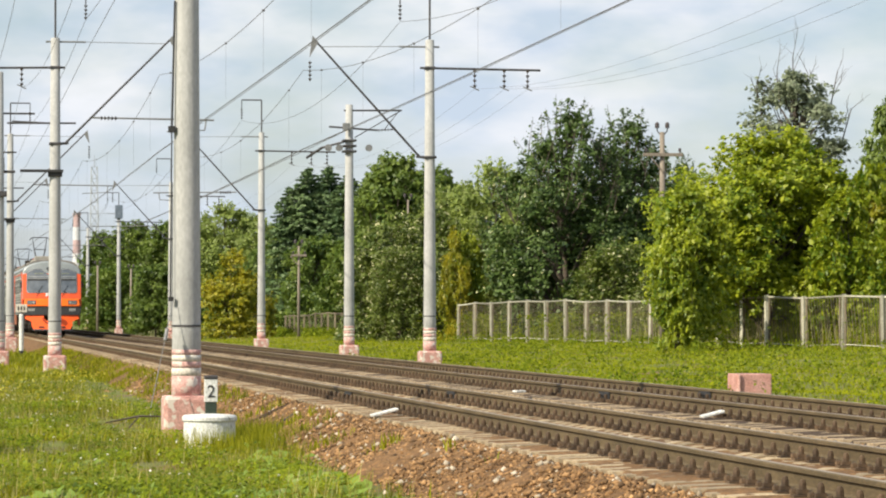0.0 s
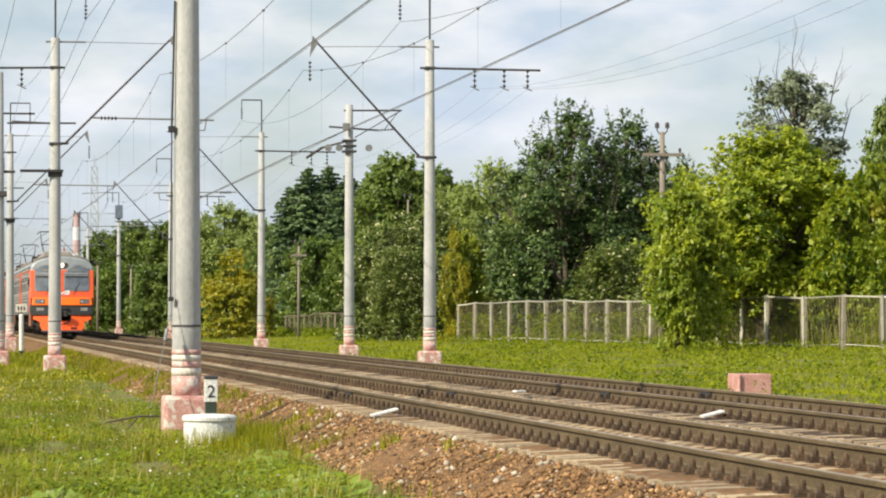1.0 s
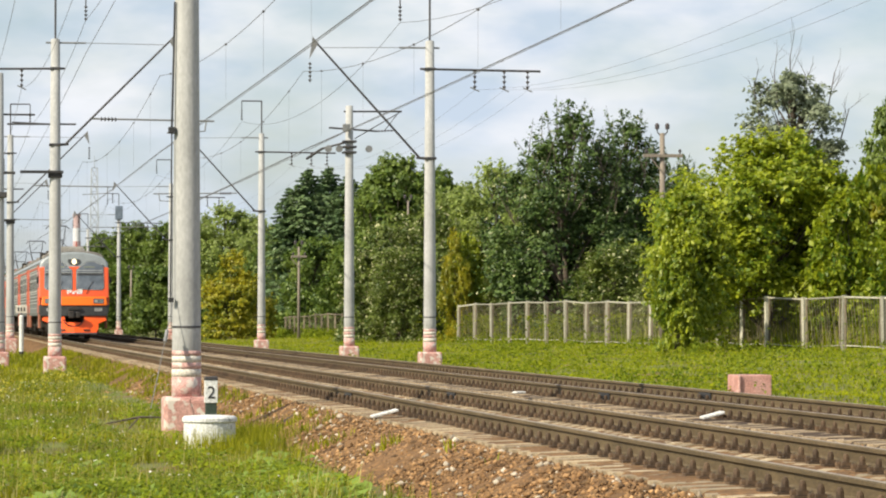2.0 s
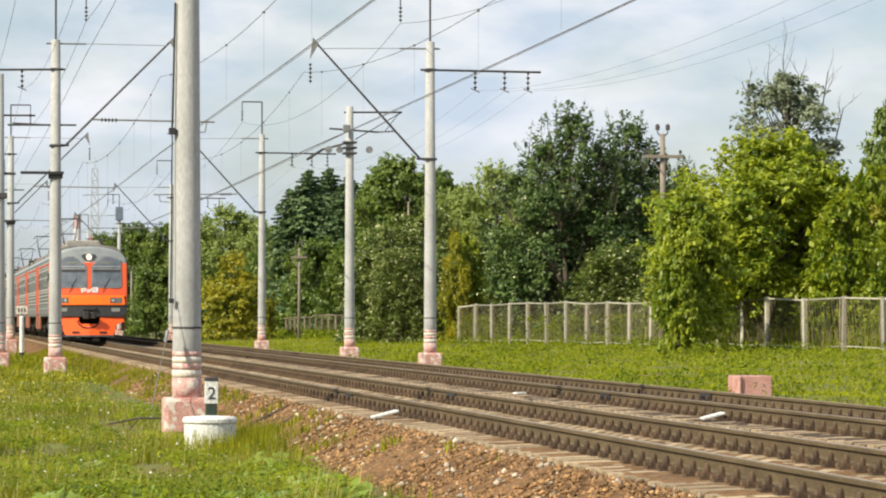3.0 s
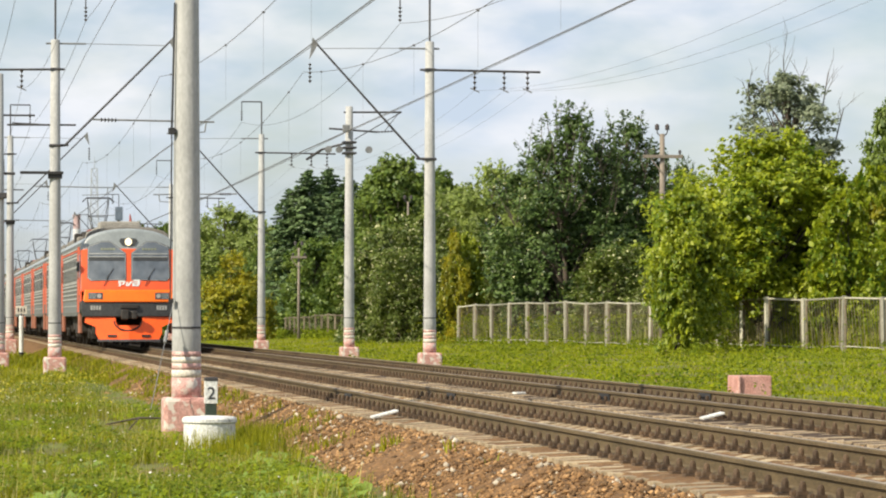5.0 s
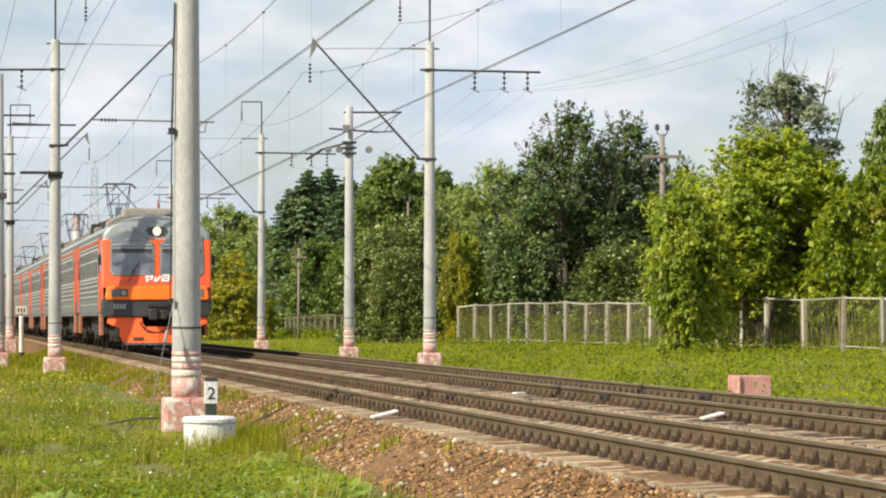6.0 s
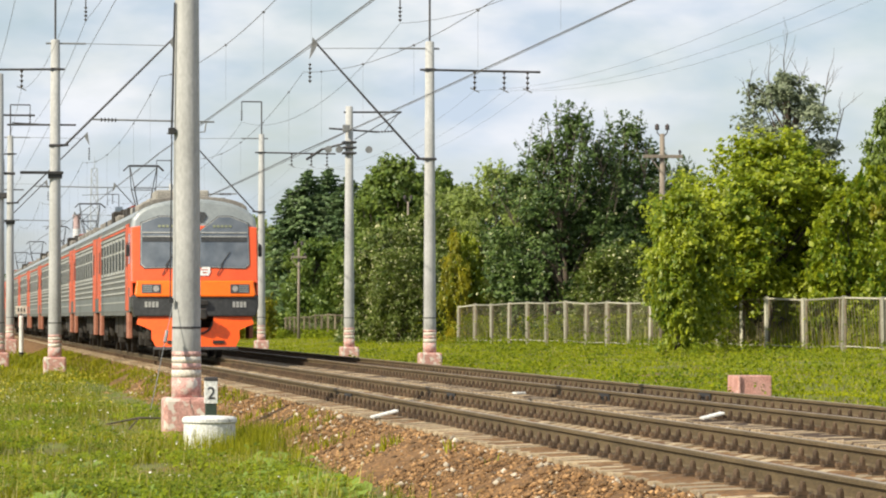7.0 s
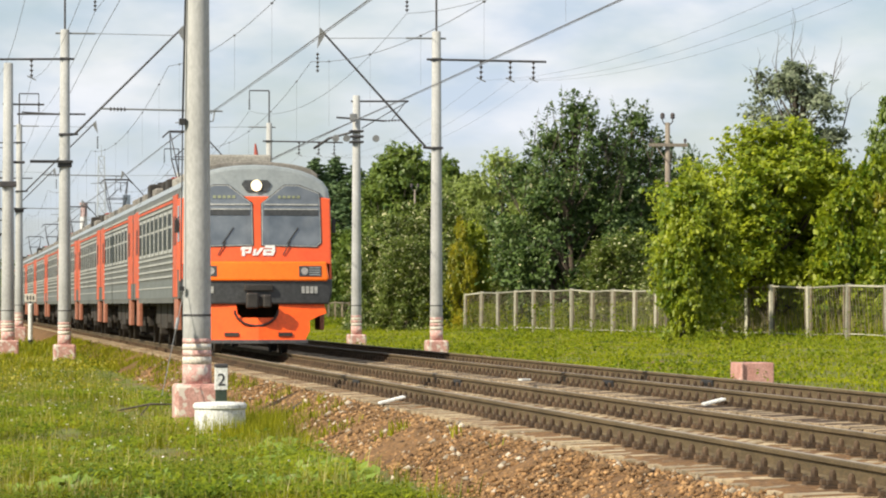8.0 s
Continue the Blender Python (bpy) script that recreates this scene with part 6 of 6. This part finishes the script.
def far_verge():
    rnd = np.random.default_rng(9)
    n = 95000
    y = 40 + 190 * rnd.random(n) ** 1.25
    x = 13.4 + (22 * rnd.random(n))
    mound = np.clip(patchy(x, y, 0.25, 2.0) + 0.35, 0.05, 1.0)
    h = (0.05 + 0.13 * rnd.random(n)) * (0.6 + 0.9 * mound)
    dry = rnd.random(n) < 0.06 + 0.2 * np.clip(patchy(x, y, 0.12, 51.0), 0, 1)
    blades("verge_grass", "sunlit rough grass between the far track and the fence", G_VERGE, rnd, x[~dry], y[~dry], h[~dry], 0.014 + 0.022 * rnd.random((~dry).sum()), 1.5)
    blades("dry_grass", "scattered straw-coloured grass stalks", G_DRY, rnd, x[dry], y[dry], h[dry] * 1.4, 0.010 + 0.010 * rnd.random(dry.sum()), 0.6)
    # low herbs that knit the sward together in mounds
    n = 15000
    y = 42 + 180 * rnd.random(n) ** 1.15
    x = 13.5 + 21 * rnd.random(n)
    mound = np.clip(patchy(x, y, 0.25, 2.0) + 0.35, 0.02, 1.0)
    c = np.stack([x, y, ground_of(x, y) + 0.02 + 0.22 * mound * rnd.random(n)], 1)
    c = np.repeat(c, 9, 0) + rnd.normal(size=(n * 9, 3)) * np.array([0.25, 0.3, 0.05])
    v, f = leaf_quads(rnd, c, np.tile((-0.2, -0.25, 1.0), (len(c), 1)), 0.07, 0, 0.3)
    tagged(new("verge_herbs", raw_mesh(v, f, G_VERGE)), "low leafy herbs knitted through the verge grass", "herbs", kind="stuff")
    # tall weeds along the fence
    n = 8000
    t = rnd.random(n)
    y = 118 + 70 * t
    x = np.interp(y, [117, 132, 152, 180], [35.5, 31.4, 30.0, 26.6]) + rnd.normal(size=n) * 0.5 + np.where(rnd.random(n) < 0.93, 1.9, -0.3)
    c = np.stack([x, y, ground_of(x, y) + rnd.random(n) ** 1.2 * (0.45 + 1.0 * (patchy(x, y, 0.3, 6.0) > 0.02))], 1)
    v, f = leaf_cloud(rnd, c, np.full(n, 0.22), 8, 0.10, 0.7)
    tagged(new("fence_weeds", raw_mesh(v, f, G_WEED)), "tall green weeds grown up against the fence", "weeds", kind="stuff")
    # tall grass gone to seed behind the fence
    n = 6500
    y = 116 + 36 * rnd.random(n) ** 1.3
    x = np.interp(y, [117, 122.5, 132, 142, 152, 180], [36.4, 34.0, 32.0, 31.4, 30.6, 27.2]) + 0.25 + 2.6 * rnd.random(n)
    h = rnd.uniform(0.5, 1.25, n) * (0.75 + 0.7 * np.clip(patchy(x, y, 0.3, 61.0) + 0.3, 0, 1))
    dry = rnd.random(n) < 0.35
    blades("tall_grass", "tall green grass standing behind the fence", G_VERGE, rnd, x[~dry], y[~dry], h[~dry], 0.018 + 0.02 * rnd.random((~dry).sum()), 0.4)
    blades("dry_grass", "tall straw-coloured grass behind the fence", G_DRY, rnd, x[dry], y[dry], h[dry] * 1.1, 0.014 + 0.014 * rnd.random(dry.sum()), 0.35)
    # weeds against the far fence
    n = 1500
    y = 219 + 60 * rnd.random(n)
    x = 25.3 + rnd.normal(size=n) * 0.35
    c = np.stack([x, y, ground_of(x, y) + rnd.random(n) ** 1.3 * (0.2 + 0.4 * (patchy(x, y, 0.25, 6.0) > 0.0))], 1)
    v, f = leaf_cloud(rnd, c, np.full(n, 0.25), 8, 0.15, 0.8)
    tagged(new("fence_weeds", raw_mesh(v, f, G_WEED)), "weeds along a far stretch of fence", "weeds", kind="stuff")
    n = 12000
    y = 45 + 110 * rnd.random(n)
    x = 13.8 + 17 * rnd.random(n)
    k = patchy(x, y, 0.35, 12.0) > np.interp(x, [14, 24, 30], [0.26, 0.18, 0.14])
    x, y = x[k], y[k]
    c = np.stack([x, y, ground_of(x, y) + 0.05 + np.interp(x, [20, 29], [0.3, 0.36]) * rnd.random(len(x)) ** 1.3], 1)
    v, f = leaf_cloud(rnd, c, np.full(len(c), 0.22), 8, 0.085, 0.6)
    tagged(new("verge_weeds", raw_mesh(v, f, G_WEED)), "clumps of leafy weeds in the verge", "weeds", kind="stuff")


near_turf()
far_verge()


def far_turf():
    rnd = np.random.default_rng(19)
    n = 26000
    y = 98 + 190 * rnd.random(n) ** 1.4
    x = -4.5 + 9.1 * rnd.random(n)
    h = 0.12 + 0.2 * rnd.random(n)
    blades("turf_grass", "grass beside the line farther on", G_FRESH, rnd, x, y, h, 0.03 + 0.03 * rnd.random(n), 0.8)


far_turf()


def yellow_patches():
    rnd = np.random.default_rng(23)
    n = 420
    x = np.concatenate([rnd.normal(3.7, 0.45, n // 2), rnd.normal(2.2, 0.8, n - n // 2)])
    y = np.concatenate([rnd.normal(98, 4.0, n // 2), rnd.normal(80, 8.0, n - n // 2)])
    c = np.stack([x, y, ground_of(x, y) + rnd.uniform(0.05, 0.35, n)], 1)
    v, f = leaf_cloud(rnd, c, np.full(n, 0.12), 6, 0.07, 0.8)
    tagged(new("yellow_weeds", raw_mesh(v, f, L_YELLOW)), "yellow-flowering weeds in the grass", "weeds", kind="stuff")


yellow_patches()


# ---- what moves ----
def sway(ob, rows):
    """A tree rocking in the wind: seconds and degrees of lean along x."""
    at, q = ob.location.copy(), ob.rotation_euler.to_matrix().to_4x4()
    walk(ob, [(t, Matrix.Translation(at) @ Matrix.Rotation(radians(a), 4, "Y") @ q) for t, a in rows])


def motions():
    for k, c in enumerate(CARS):
        walk(c, [(t, pose(T1, front_y(t) + k * CAR, 0)) for t in (0.0, 4.0, 8.0)])
    turn = math.degrees(SPEED / 0.475) / 30
    for w in WHEELS:
        y = w.matrix_basis.translation.y
        walk(w, [(i / 30, pose(0, y, 0.475, (i * turn) % 360, 0, 0)) for i in range(241)])
    sway(PINES[0], [(0, 0.0), (1, -0.1), (1.5, 0.1), (2.4, -1.5), (3.5, -2.2), (4.5, -2.1), (5.4, -1.9), (6.5, -2.0), (7, -1.9), (8, -1.4)])
    sway(MAPLES[0], [(0, 0.0), (1, -0.4), (1.5, -0.2), (2.4, 0.2), (3.5, 0.4), (4.5, 0.0), (5.4, -0.3), (6.5, -0.3), (7, -0.6), (8, -0.2)])
    sway(YOUNG_MAPLES[0], [(0, 0.0), (1, -0.6), (1.5, -0.9), (2.4, 0.2), (3.5, 0.3), (4.5, -0.1), (5.4, -0.8), (6.5, -0.9), (7, -1.5), (8, -0.4)])
    sway(SAPLINGS[0], [(0, 0.2), (1.5, -0.3), (3.0, 0.5), (4.5, 0.0), (6.0, -0.4), (7, -0.7), (8, 0.0)])
    for k, o in enumerate(APPLES):
        sway(o, [(t, 0.16 * math.sin(1.3 * t + 1.7 * k)) for t in (0, 1, 2, 3, 4, 5, 6, 7, 8)])
    sway(YELLOWS[2], [(t, 0.35 * math.sin(1.5 * t)) for t in (0, 1, 2, 3, 4, 5, 6, 7, 8)])


motions()
